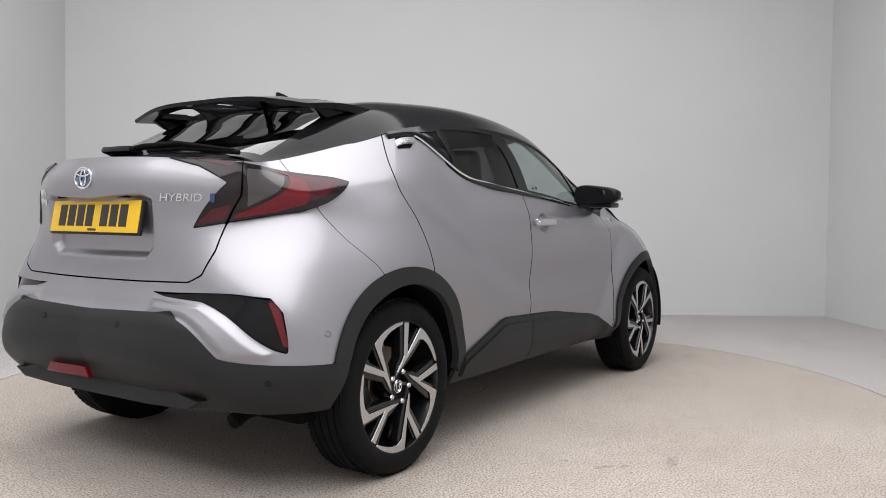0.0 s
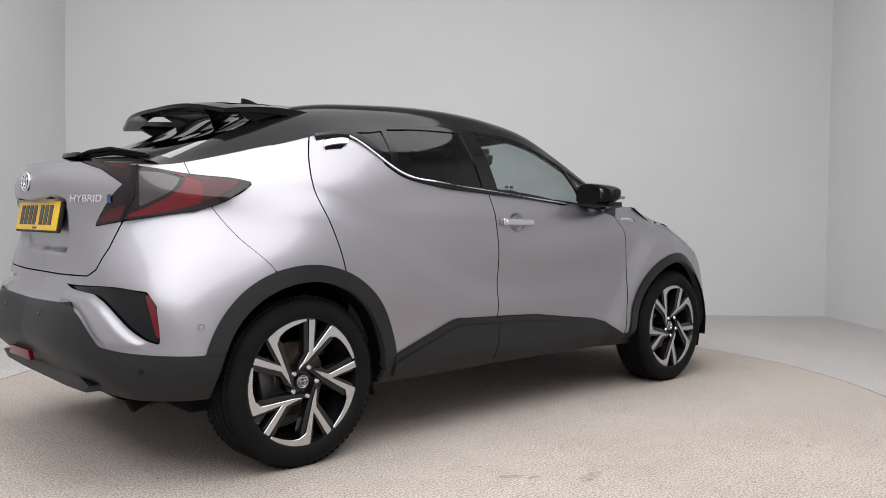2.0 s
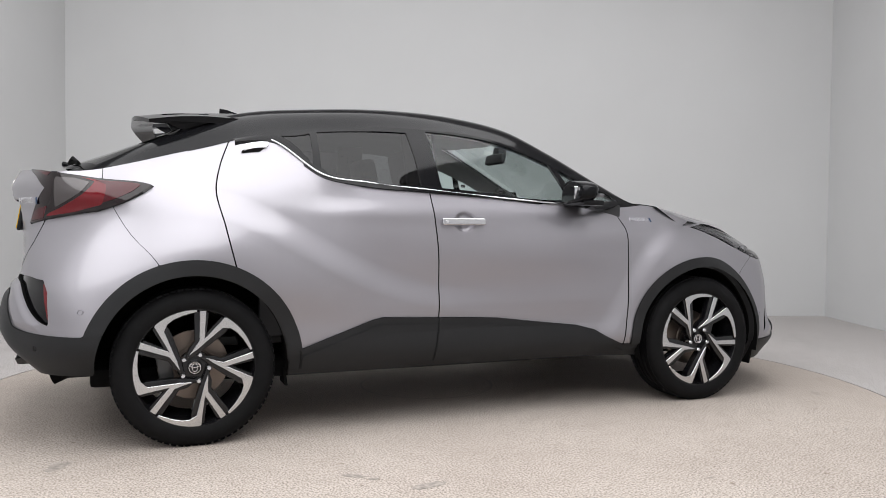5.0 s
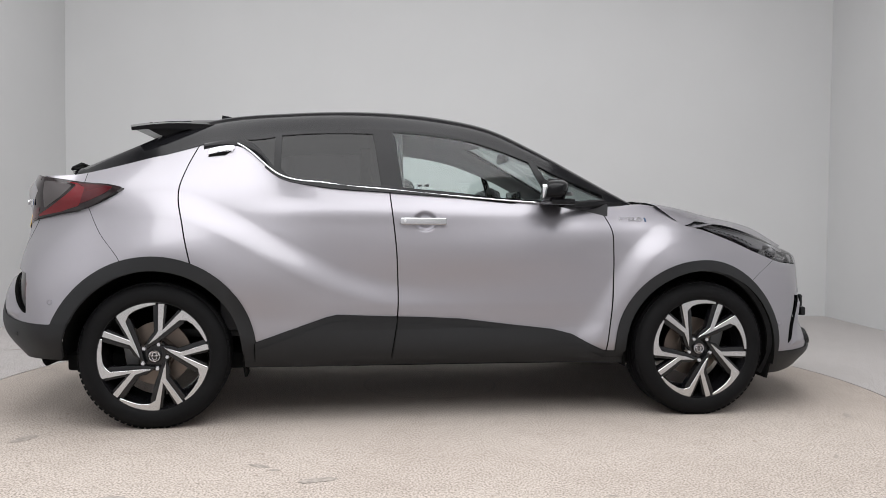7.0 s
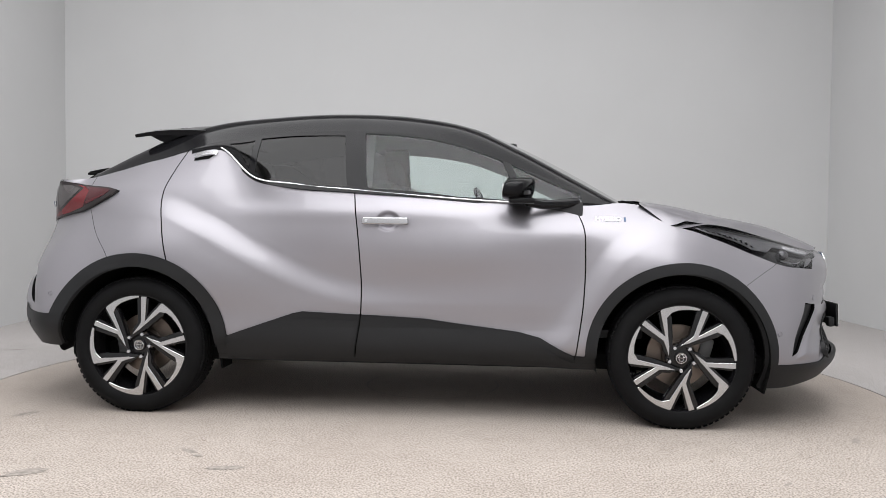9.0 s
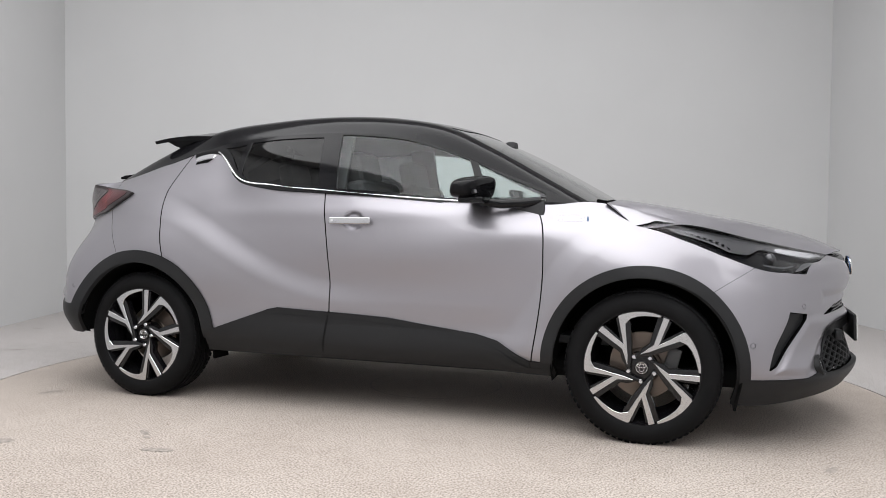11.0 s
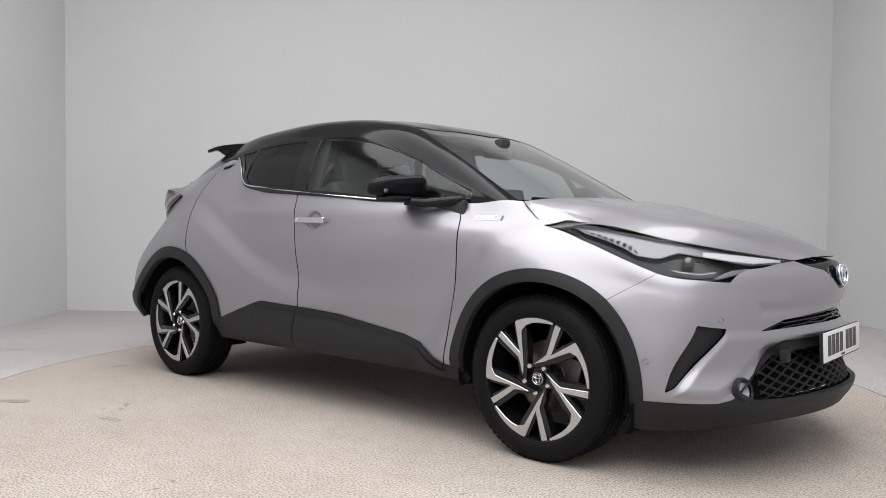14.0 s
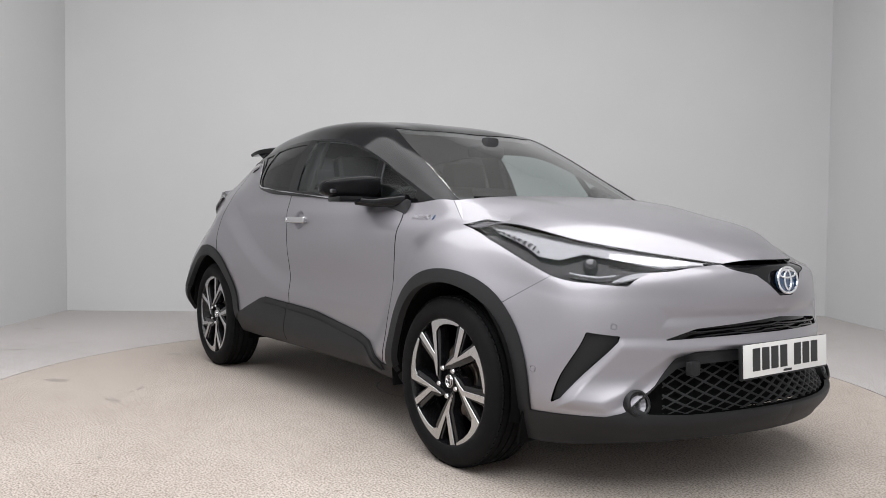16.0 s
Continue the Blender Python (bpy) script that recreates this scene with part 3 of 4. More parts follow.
# the flanks of the cabin between the belt and the roof
FLANK_LINES = [
    [(.93, .652, 1.03), (.6, .694, 1.025), (.05, .738, 1.078), (-.32, .753, 1.10), (-.65, .745, 1.125), (-.81, .722, 1.155), (-1.03, .615, 1.30), (-1.25, .595, 1.29)],
    [(.93, .655, 1.045), (.6, .668, 1.11), (.05, .688, 1.24), (-.32, .692, 1.265), (-.65, .685, 1.275), (-.81, .672, 1.28), (-1.03, .607, 1.335), (-1.25, .594, 1.31)],
    [(.93, .652, 1.06), (.6, .622, 1.19), (.05, .607, 1.385), (-.32, .605, 1.413), (-.65, .596, 1.407), (-.81, .59, 1.393), (-1.03, .588, 1.365), (-1.25, .583, 1.315)],
]
FLANK = Sheet(FLANK_LINES, 300, 60)
# stations of the bonnet, each from its edge to its middle, from cowl to nose
HOOD_LINES = [
    [(1.075, .645, 1.054), (1.10, .45, 1.072), (1.09, .25, 1.080), (1.08, 0, 1.085)],
    [(1.22, .682, .952), (1.24, .47, 1.048), (1.26, .25, 1.052), (1.27, 0, 1.056)],
    [(1.42, .63, .959), (1.46, .43, 1.005), (1.50, .24, 1.008), (1.52, 0, 1.012)],
    [(1.72, .515, .895), (1.77, .36, .945), (1.82, .20, .948), (1.84, 0, .95)],
    [(2.03, .235, .831), (2.07, .17, .852), (2.10, .09, .858), (2.115, 0, .862)],
    [(2.075, .195, .823), (2.12, .14, .835), (2.15, .07, .838), (2.165, 0, .838)],
]
HOOD = Sheet(HOOD_LINES, 90, 160, (False, True))


def seam(zs, xs, z=None):
    """x of a seam that runs up the side, by height."""
    z = bz if z is None else z
    zs, xs = np.array(zs, float), np.array(xs, float)
    out = hermite(zs, xs[:, None], np.clip(z.ravel(), zs[0], zs[-1]))
    return out.reshape(z.shape)


B_SEAM = seam([.31, .5, .77, 1.10], [-.295, -.267, -.27, -.305])
F_SEAM = seam([.31, .62, .81, .945, 1.04], [.765, .805, .81, .80, .76])
D_SEAM = seam([.7, .785, .93, 1.107, 1.2, 1.355], [-1.2, -1.222, -1.255, -1.285, -1.262, -1.197])
Q_SEAM = seam([.7, .784, .9, 1.01, 1.1], [-1.49, -1.533, -1.635, -1.703, -1.75])
N_SEAM = seam([.5, .664, .785, .9], [1.35, 1.539, 1.729, 1.9])
GAP = 0.0031
both = np.maximum
rear_r = np.hypot(bx - REAR_AXLE, bz - HUB_Z)
front_r = np.hypot(bx - FRONT_AXLE, bz - HUB_Z)
opening = 0.394 - np.minimum(rear_r, front_r)
ring = np.minimum(rear_r - 0.458, front_r - 0.445)
sill = BODY.zone([(-.98, .79, .36), (-.93, .79, .392), (-.60, .78, .508), (-.55, .78, .518), (-.476, .78, .514), (-.27, .77, .505), (.05, .77, .49), (.50, .775, .438), (.60, .775, .412), (.755, .785, .335),
                  (.86, .78, .33), (.86, .74, .20), (-.98, .74, .20)])
rear_clad = BODY.zone([(-1.62, .83, .492), (-1.86, .83, .49), (-2.05, .62, .508), (-2.09, .59, .515), (-2.15, .45, .645), (-2.155, .42, .66), (-2.165, .3, .663), (-2.175, -.02, .655), (-2.06, -.02, .25),
                       (-1.8, .74, .25), (-1.62, .74, .25)])
front_clad = BODY.zone([(1.52, .77, .31), (1.71, .74, .307), (1.95, .64, .307), (2.0, .60, .33), (2.04, .49, .42), (2.08, .42, .485), (2.12, .36, .505), (2.21, -.02, .525), (2.20, -.02, .2), (1.7, .66, .15), (1.52, .7, .15)])
clad = np.minimum(np.minimum(ring, sill), np.minimum(rear_clad, front_clad))
tail_lamp = BODY.zone([(-2.035, .284, 1.172), (-1.98, .43, 1.164), (-1.93, .54, 1.157), (-1.75, .605, 1.142), (-1.62, .655, 1.128), (-1.540, .677, 1.105), (-1.575, .676, 1.072), (-1.65, .662, 1.028), (-1.76, .635, .990), (-1.956, .497, .952),
                       (-2.04, .424, .935), (-1.955, .495, 1.085), (-1.99, .41, 1.125)])
tailgate = BODY.zone([(-2.09, -.03, .742), (-2.085, .30, .747), (-2.07, .44, .752), (-2.05, .485, .775), (-2.01, .50, .85), (-1.965, .497, .945), (-1.93, .525, 1.05), (-1.935, .56, 1.25), (-2.1, -.03, 1.3)])
head_lamp = BODY.zone([(1.214, .69, .945), (1.30, .655, .99), (1.395, .64, 1.0), (1.72, .52, .95), (2.03, .21, .86), (2.07, .195, .806), (2.02, .39, .812), (1.985, .455, .812), (1.944, .535, .748), (1.85, .62, .76), (1.729, .69, .785),
                       (1.58, .71, .838), (1.40, .71, .90)])
rear_vent = BODY.zone([(-2.098, .30, .712), (-2.0, .66, .714), (-1.965, .70, .708), (-1.94, .73, .66), (-1.925, .735, .53), (-1.955, .71, .54), (-2.02, .62, .615), (-2.07, .50, .69), (-2.10, .36, .700)])
front_vent = BODY.zone([(1.86, .645, .588), (1.93, .56, .575), (1.93, .565, .555), (1.80, .70, .36), (1.775, .72, .345)])
slot = BODY.zone([(2.035, .44, .565), (2.09, .345, .600), (2.175, -.03, .630), (2.175, -.03, .578), (2.10, .32, .572)])
MOUTH = [(1.985, .545, .335), (2.03, .50, .40), (2.08, .42, .468), (2.12, .36, .482), (2.21, -.03, .50), (2.22, -.03, .325), (2.12, .40, .315), (2.03, .52, .318)]
mouth = BODY.zone(MOUTH)
nose = BODY.zone([(2.04, .26, .832), (2.03, .21, .86), (2.13, -.03, .87), (2.2, -.03, .712), (2.2, .035, .712), (2.19, .065, .735), (2.165, .125, .785), (2.07, .20, .803)])


def shell():
    base = both(opening, -np.minimum.reduce([clad, tail_lamp, head_lamp, rear_vent, front_vent, slot, nose]) + GAP / 2)
    side_only = both(base, -tailgate + GAP)
    for side, hand in ((-1, "right"), (1, "left")):
        door_r = BODY.cut("rear_door", both(side_only, both(bx - B_SEAM + GAP, D_SEAM - bx + GAP)), PAINT, CAR, side, label="silver rear door skin")
        door_f = BODY.cut("front_door", both(side_only, both(bx - F_SEAM + GAP, B_SEAM - bx + GAP)), PAINT, CAR, side, label="silver front door skin")
        BODY.cut("quarter_panel", both(side_only, both(bx - D_SEAM + GAP, both(Q_SEAM - bx + GAP / 2, -(bz - 0.6)))), PAINT, CAR, side)
        BODY.cut("fender", both(side_only, both(bx - N_SEAM + GAP / 2, both(F_SEAM - bx + GAP, -(bz - 0.3)))), PAINT, CAR, side)
    rear = both(side_only, bx - np.where(bz < 0.7, -1.49, Q_SEAM) + GAP / 2)
    BODY.cut("rear_bumper", rear, PAINT, CAR, 0, label="silver rear bumper skin")
    front = both(side_only, np.where(bz < 0.5, 1.4, N_SEAM) - bx + GAP / 2)
    BODY.cut("front_bumper", front, PAINT, CAR, 0, label="silver front bumper skin")
    BODY.cut("tailgate", both(both(tailgate + GAP, -tail_lamp + GAP / 2), -(bx + 2.3)), PAINT, CAR, 0, label="silver tailgate with ducktail lip")
    # black grained plastic
    for side in (-1, 1):
        arch = both(both(ring, -sill), opening)
        BODY.cut("rear_arch_trim", both(both(arch, bx), both(-rear_clad, .338 - bz)), CLADDING, CAR, side, 0.010, 0.03, "grained black wheel arch trim")
        BODY.cut("front_arch_trim", both(both(arch, -bx), -front_clad), CLADDING, CAR, side, 0.010, 0.03, "grained black wheel arch trim")
        low = .302 - bz
        rear_trim = BODY.cut("rear_door_trim", both(both(sill, opening), both(low, both(bx - B_SEAM + GAP, -(bx + .93)))), CLADDING, CAR, side, 0.012, 0.02, "grained black door trim")
        front_trim = BODY.cut("front_door_trim", both(both(sill, opening), both(low, both(B_SEAM - bx + GAP, bx - .76))), CLADDING, CAR, side, 0.012, 0.02, "grained black door trim")
        for trim, cutoff in ((rear_trim, both(bx - B_SEAM + GAP, -(bx + .93))), (front_trim, both(B_SEAM - bx + GAP, bx - .76))):
            BODY.cut("raised_face", both(both(sill + .030, opening), both(low + .004, cutoff + .002)), CLADDING, trim, side, 0.020, 0.010)
        BODY.cut("sill", both(both(sill, opening), -low + .003), CLADDING, CAR, side, 0.004, 0.02, "black sill")
        BODY.cut("sill_end", both(both(sill, opening), both(low, bx + .935)), CLADDING, CAR, side, 0.006, 0.02, "black sill")
        BODY.cut("sill_end", both(both(sill, opening), both(low, .765 - bx)), CLADDING, CAR, side, 0.006, 0.02, "black sill")
    BODY.cut("rear_bumper_trim", both(both(rear_clad, .328 - bz), opening), CLADDING, CAR, 0, 0.006, 0.02, "grained black lower rear bumper")
    BODY.cut("front_bumper_trim", both(both(front_clad, opening), -mouth), CLADDING, CAR, 0, 0.006, 0.02, "grained black lower front lip")
    # black sheet under the skin, painted shade for the gaps between panels
    BODY.cut("inner_shell", np.maximum.reduce([opening, -tailgate - .04, -head_lamp - .012, -mouth - .01, -(rear_clad + .05)]), UNDER, CAR, 0, -0.03, 0, "black sheet for the shade behind panel gaps")
    # recesses
    for side in (-1, 1):
        BODY.cut("rear_vent", rear_vent + .001, GLOSS_BLACK, CAR, side, -0.014, 0, "black corner vent")
        BODY.cut("front_vent", front_vent + .001, CLADDING, CAR, side, -0.016, 0, "black corner vent")
    BODY.cut("grille_slot", slot - .004, GLOSS_BLACK, CAR, 0, -0.02, 0, "slim black upper grille")
    BODY.cut("nose_band", nose + .001, GLOSS_BLACK, CAR, 0, -0.002, 0.01, "gloss black band across the nose")


def lamps():
    Z = BODY.zone
    out_half, in_half = both(tail_lamp, -tailgate + .002), both(tail_lamp, tailgate + .002)
    warm = Z([(-1.955, .49, .965), (-1.90, .545, 1.01), (-1.81, .60, 1.06), (-1.78, .605, 1.12), (-1.86, .58, 1.148), (-1.79, .60, 1.145), (-1.73, .625, 1.10), (-1.74, .635, 1.02), (-1.85, .59, .985)])
    glowless = Z([(-1.79, .60, 1.135), (-1.62, .655, 1.118), (-1.59, .665, 1.10), (-1.62, .665, 1.07), (-1.735, .635, 1.03), (-1.73, .625, 1.10)])
    pale = Z([(-1.925, .545, 1.01), (-1.93, .545, 1.135), (-1.86, .575, 1.13), (-1.80, .60, 1.115), (-1.83, .59, 1.06)])
    low_red = Z([(-2.03, .43, .945), (-1.96, .492, .96), (-1.945, .50, 1.02), (-1.985, .46, 1.0)])
    top_red = Z([(-2.03, .30, 1.17), (-1.96, .47, 1.16), (-1.945, .52, 1.155), (-1.95, .50, 1.135), (-1.99, .40, 1.15)])
    for side in (-1, 1):
        lamp = BODY.cut("tail_lamp", out_half + .002, SMOKE_LENS, CAR, side, 0.014, 0.025, "smoked red tail lamp")
        BODY.cut("red_lens", both(warm, out_half + .01), BRIGHT_RED, lamp, side, 0.0152, 0, "bright red lens band")
        BODY.cut("dark_red_lens", both(glowless, out_half + .01), RED_LENS, lamp, side, 0.0152, 0, "dark red lens")
        BODY.cut("clear_lens", both(pale, out_half + .01), PALE_LENS, lamp, side, 0.0152, 0, "grey clear lens")
        lid = BODY.cut("tailgate_lamp", in_half + .002, SMOKE_LENS, CAR, side, 0.006, 0.02, "smoked red inner tail lamp")
        BODY.cut("red_lens", both(low_red, in_half + .008), RED_LENS, lid, side, 0.0072, 0, "dark red lens")
        BODY.cut("red_lens", both(top_red, in_half + .006), RED_LENS, lid, side, 0.0072, 0, "dark red lens")
        BODY.cut("reflector", Z([(-1.965, .69, .695), (-1.945, .715, .695), (-1.92, .735, .545), (-1.935, .725, .555)]), BRIGHT_RED, CAR, side, -0.010, 0.004, "red corner reflector")
        head = BODY.cut("headlamp", head_lamp + .002, LENS, CAR, side, 0.003, 0, "clear slim swept-back headlamp")
        BODY.cut("housing", head_lamp + .001, GLOSS_BLACK, head, side, -0.028, 0, "black lamp housing")
        h = head_lamp + .002
        blade = Z([(1.30, .66, .985), (1.42, .635, .99), (1.72, .53, .94), (2.05, .20, .85), (2.07, .20, .818), (1.98, .39, .835), (1.84, .51, .866), (1.76, .56, .882), (1.70, .63, .845), (1.62, .665, .855), (1.55, .665, .89), (1.40, .675, .94)])
        BODY.cut("light_guide", both(blade, h), LAMP_GREY, head, side, -0.010, 0.006, "silver light guide")
        BODY.cut("running_light", both(Z([(1.82, .49, .868), (2.05, .21, .826), (2.055, .215, .812), (1.98, .38, .828), (1.83, .51, .852)]), h), WHITE_LENS, head, side, -0.006, 0.004, "white running light strip")
        BODY.cut("lower_guide", both(Z([(2.0, .435, .818), (1.93, .53, .768), (1.90, .575, .765), (1.94, .50, .815), (1.98, .44, .822)]), h - .004), LAMP_GREY, head, side, -0.008, 0.004, "silver lower light guide")
        BODY.cut("bezel", both(Z([(1.905, .55, .812), (1.86, .59, .792), (1.76, .645, .803), (1.76, .64, .808), (1.86, .585, .798), (1.90, .55, .82)]), h), LAMP_GREY, head, side, -0.012, 0.003, "bright bezel strip")
        for k in range(4):
            a0, a1 = (1.36 + .035 * k, .672, .952 - .010 * k), (1.60 + .012 * k, .655, .898 - .015 * k)
            BODY.cut("fin", Z([a0, a1, (a1[0], a1[1], a1[2] - .006), (a0[0], a0[1], a0[2] - .004)]), GLOSS_BLACK, head, side, -0.005, 0.003, "dark lamp fin")
        c, n = BODY.at((1.80, .575, .835), -0.02)
        ball = bmesh.new()
        bmesh.ops.create_uvsphere(ball, u_segments=24, v_segments=14, radius=.027)
        ball.transform(Matrix.Translation((c[0], c[1] * side, c[2])))
        part("projector", ball, PROJECTOR, head, "dark projector lens")


def cabin():
    cx, cs, cz = (CABIN.p[..., k] for k in range(3))
    width = CABIN.uu / CABIN.u[-1]                       # 0 at the window edge, 1 in the middle
    run = CABIN.vv / CABIN.v[-1]
    screen = CABIN.zone([(.978, .555, 1.06), (.747, .518, 1.184), (.462, .482, 1.332), (.242, .438, 1.44), (.29, .38, 1.452), (.34, .2, 1.445), (.36, -.02, 1.44), (1.06, -.02, 1.07), (1.03, .33, 1.065)])
    back = CABIN.zone([(-1.78, .47, 1.195), (-1.56, .455, 1.305), (-1.36, .43, 1.39), (-1.37, -.02, 1.42), (-1.93, -.02, 1.215), (-1.9, .25, 1.21)])
    CABIN.cut("roof", both(-screen + .002, -back + .002), BLACK_PAINT, CAR, 0, 0, 0.012, "gloss black roof and pillars")
    w = CABIN.cut("windscreen", screen, SCREEN, CAR, 0, -0.003, 0, "clear windscreen")
    b = CABIN.cut("rear_window", back, BACK_GLASS, CAR, 0, -0.003, 0, "dark tinted rear window")
    for g in (w, b):
        g.visible_shadow = False
    front = FLANK.zone([(-.245, .72, 1.115), (-.28, .615, 1.405), (-.05, .612, 1.385), (.20, .61, 1.335), (.41, .61, 1.262), (.50, .685, 1.062), (.2, .715, 1.08)])
    tri = FLANK.zone([(.45, .605, 1.245), (.545, .67, 1.058), (.80, .655, 1.062), (.79, .64, 1.10)])
    rear = FLANK.zone([(-.345, .735, 1.125), (-.38, .615, 1.39), (-.70, .605, 1.385), (-.82, .60, 1.375), (-.82, .69, 1.20), (-.76, .715, 1.155), (-.65, .73, 1.142)])
    quarter = FLANK.zone([(-.85, .60, 1.365), (-.99, .597, 1.345), (-.85, .68, 1.21)])
    panes = np.minimum(np.minimum(front, tri), np.minimum(rear, quarter))
    for side in (-1, 1):
        FLANK.cut("window_frame", both(-panes, -(FLANK.p[..., 0] + 1.19)), GLOSS_BLACK, CAR, side, 0.0, 0.012, "gloss black window surround")
        for name, zone, mat in (("front_window", front, CLEAR), ("mirror_window", tri, CLEAR), ("rear_window", rear, PRIVACY), ("quarter_window", quarter, PRIVACY)):
            g = FLANK.cut(name, zone, mat, CAR, side, -0.005, 0)
            g.visible_shadow = False
    hood = HOOD.vv * 0 - 1
    HOOD.cut("bonnet", hood, PAINT, CAR, 0, 0, 0.004, "silver bonnet")


    # lining of the roof, seen through the glass
    CABIN.cut("headlining", both(np.maximum(-screen - .01, -back - .01), 0 * run - 1), LINING, CAR, 0, -0.022, 0, "grey headlining")


shell()
lamps()
cabin()
# ---- wheels ----
def rot(points, deg):
    c, s = math.cos(radians(deg)), math.sin(radians(deg))
    return [(x * c - z * s, x * s + z * c) for x, z in points]


def polar(r, deg):
    return (r * math.cos(radians(deg)), r * math.sin(radians(deg)))


def wheel(x, out_side, turn):
    """One wheel, its outer face towards -y."""
    w = new("wheel")
    w.parent = CAR
    w["label"] = "five-spoke black and machined alloy wheel"
    R, half = 0.338, 0.105
    prof = [(.243, -.085), (.2505, -.101), (.266, -.111), (.295, -.112), (.318, -.100), (.331, -.082), (.336, -.055)]
    for g in (-.052, -.018, .018, .052):
        prof += [(.3375, g - .007), (.3375, g - .0045), (.331, g - .004), (.331, g + .004), (.3375, g + .0045), (.3375, g + .007)]
    prof += [(.336, .055), (.331, .082), (.318, .100), (.295, .112), (.266, .111), (.2505, .101), (.243, .085)]
    part("tyre", lathe(prof, 96), RUBBER, w, "black road tyre")
    # shoulder blocks of the tread
    blocks = []
    for k in range(72):
        for y in (-.074, .074):
            m = Matrix.Rotation(radians(k * 5), 4, "Y") @ Matrix.Translation((.3308, y, 0)) @ Matrix.Rotation(radians(22 if y < 0 else -22), 4, "Z")
            blocks.append(box(.006, .022, .021, 0, m))
    part("tread", join(*blocks), RUBBER, w)["kind"] = "stuff"
    part("rim", lathe([(.244, -.088), (.2515, -.094), (.2515, -.100), (.2485, -.1005), (.245, -.094), (.238, -.06), (.215, -.02), (.21, .08), (.236, .09)], 72), WHEEL_BLACK, w, "gloss black rim barrel")
    part("brake_disc", lathe([(.0, -.005), (.075, -.005), (.08, .0), (.148, .0), (.148, .02), (.0, .02)], 48), STEEL, w, "bare steel brake disc")
    part("hub", lathe([(0, -.070), (.045, -.070), (.066, -.066), (.072, -.05), (.06, .0), (0, .0)], 40), WHEEL_BLACK, w)
    scale = .2490
    for k in range(5):
        a = turn + 72 * k
        # face: a slim stem that forks, and a strip along the rim to the next spoke
        face = [(.225, 48), (.34, 20), (.47, 8.5), (.985, 12.5), (.997, 6), (.52, -.7), (.985, -13), (1.0, -15)]
        face += [(1.0, q) for q in (-20, -26, -32, -38, -44, -50, -57)]
        face += [(.955, -57), (.932, -50), (.918, -42), (.905, -33), (.88, -25), (.81, -17.5), (.45, -4), (.33, 8), (.245, 38)]
        face = [polar(scale * q, d) for q, d in face]
        dish = -.0935
        part("spoke_face", prism(rot(face, a), dish - .006, dish, .002, 1), ALLOY, w, "machined silver spoke face", angle=20)
        back = [polar(scale * q, d) for q, d in ((.20, 75), (.36, 32), (.45, 18), (.97, 18), (.97, 3), (.63, -1), (.97, -10), (.97, -22), (.80, -24), (.45, -16), (.24, 8), (.19, 40))]
        part("spoke", prism(rot(back, a), dish + .001, dish + .045, .006, 2), WHEEL_BLACK, w, "gloss black spoke", angle=20)
        nut = lathe([(0, -.097), (.008, -.097), (.0118, -.092), (.0125, -.06)], 6)
        px, pz = polar(.0585, a - 4)
        nut.transform(Matrix.Translation((px, 0, pz)))
        part("wheel_nut", nut, SATIN, w, "steel wheel nut", angle=20)
    part("cap", lathe([(0, -.081), (.026, -.081), (.031, -.078), (.031, -.06)], 40), GLOSS_BLACK, w, "black centre cap")
    rings = [tube([(.024 * math.cos(t), -.082, .024 * math.sin(t)) for t in np.linspace(0, math.tau, 32, endpoint=False)], .0018, 6, True),
             tube([(.011 * math.cos(t), -.082, .017 * math.sin(t)) for t in np.linspace(0, math.tau, 24, endpoint=False)], .0018, 6, True),
             tube([(.020 * math.cos(t), -.082, .009 + .008 * math.sin(t)) for t in np.linspace(0, math.tau, 24, endpoint=False)], .0018, 6, True)]
    part("cap_emblem", join(*rings), CHROME, w, "chrome oval emblem")
    part("caliper", box(.06, .05, .15, .012, pose(.12 if x > 0 else -.12, .012, .01, 0, 15 if x > 0 else -10, 0)), CALIPER, w, "grey brake caliper")
    w.location = (x, out_side * (.702 + OFFSET), HUB_Z)
    if out_side > 0:
        w.rotation_euler = (0, 0, math.pi)
    return w


def arches():
    for x in (REAR_AXLE, FRONT_AXLE):
        for side in (-1, 1):
            low = 0 if x < 0 else -12
            bm = lathe([(.40, -.17), (.40, .17)], 40, "y", low, 180 - low)
            cap = lathe([(.40, .17), (.02, .17)], 40, "y", low, 180 - low)
            bm = join(bm, cap)
            if side > 0:
                bm.transform(Matrix.Rotation(math.pi, 4, "Z"))
            bm.transform(Matrix.Translation((x, side * .63, HUB_Z)))
            part("arch_liner", bm, UNDER, CAR, "dark wheel arch liner")
    part("underbody", box(3.6, 1.36, .08, .02, Matrix.Translation((0, 0, .29))), UNDER, CAR, "dark underbody")
    part("engine_block", box(.9, .8, .5, .05, Matrix.Translation((1.35, 0, .6))), UNDER, CAR, "dark engine bay")
    part("boot_floor", box(.8, .8, .4, .05, Matrix.Translation((-1.45, 0, .6))), UNDER, CAR, "dark boot floor")


for axle, turn in ((REAR_AXLE, 73), (FRONT_AXLE, 56)):
    for side in (-1, 1):
        wheel(axle, side, turn)
arches()
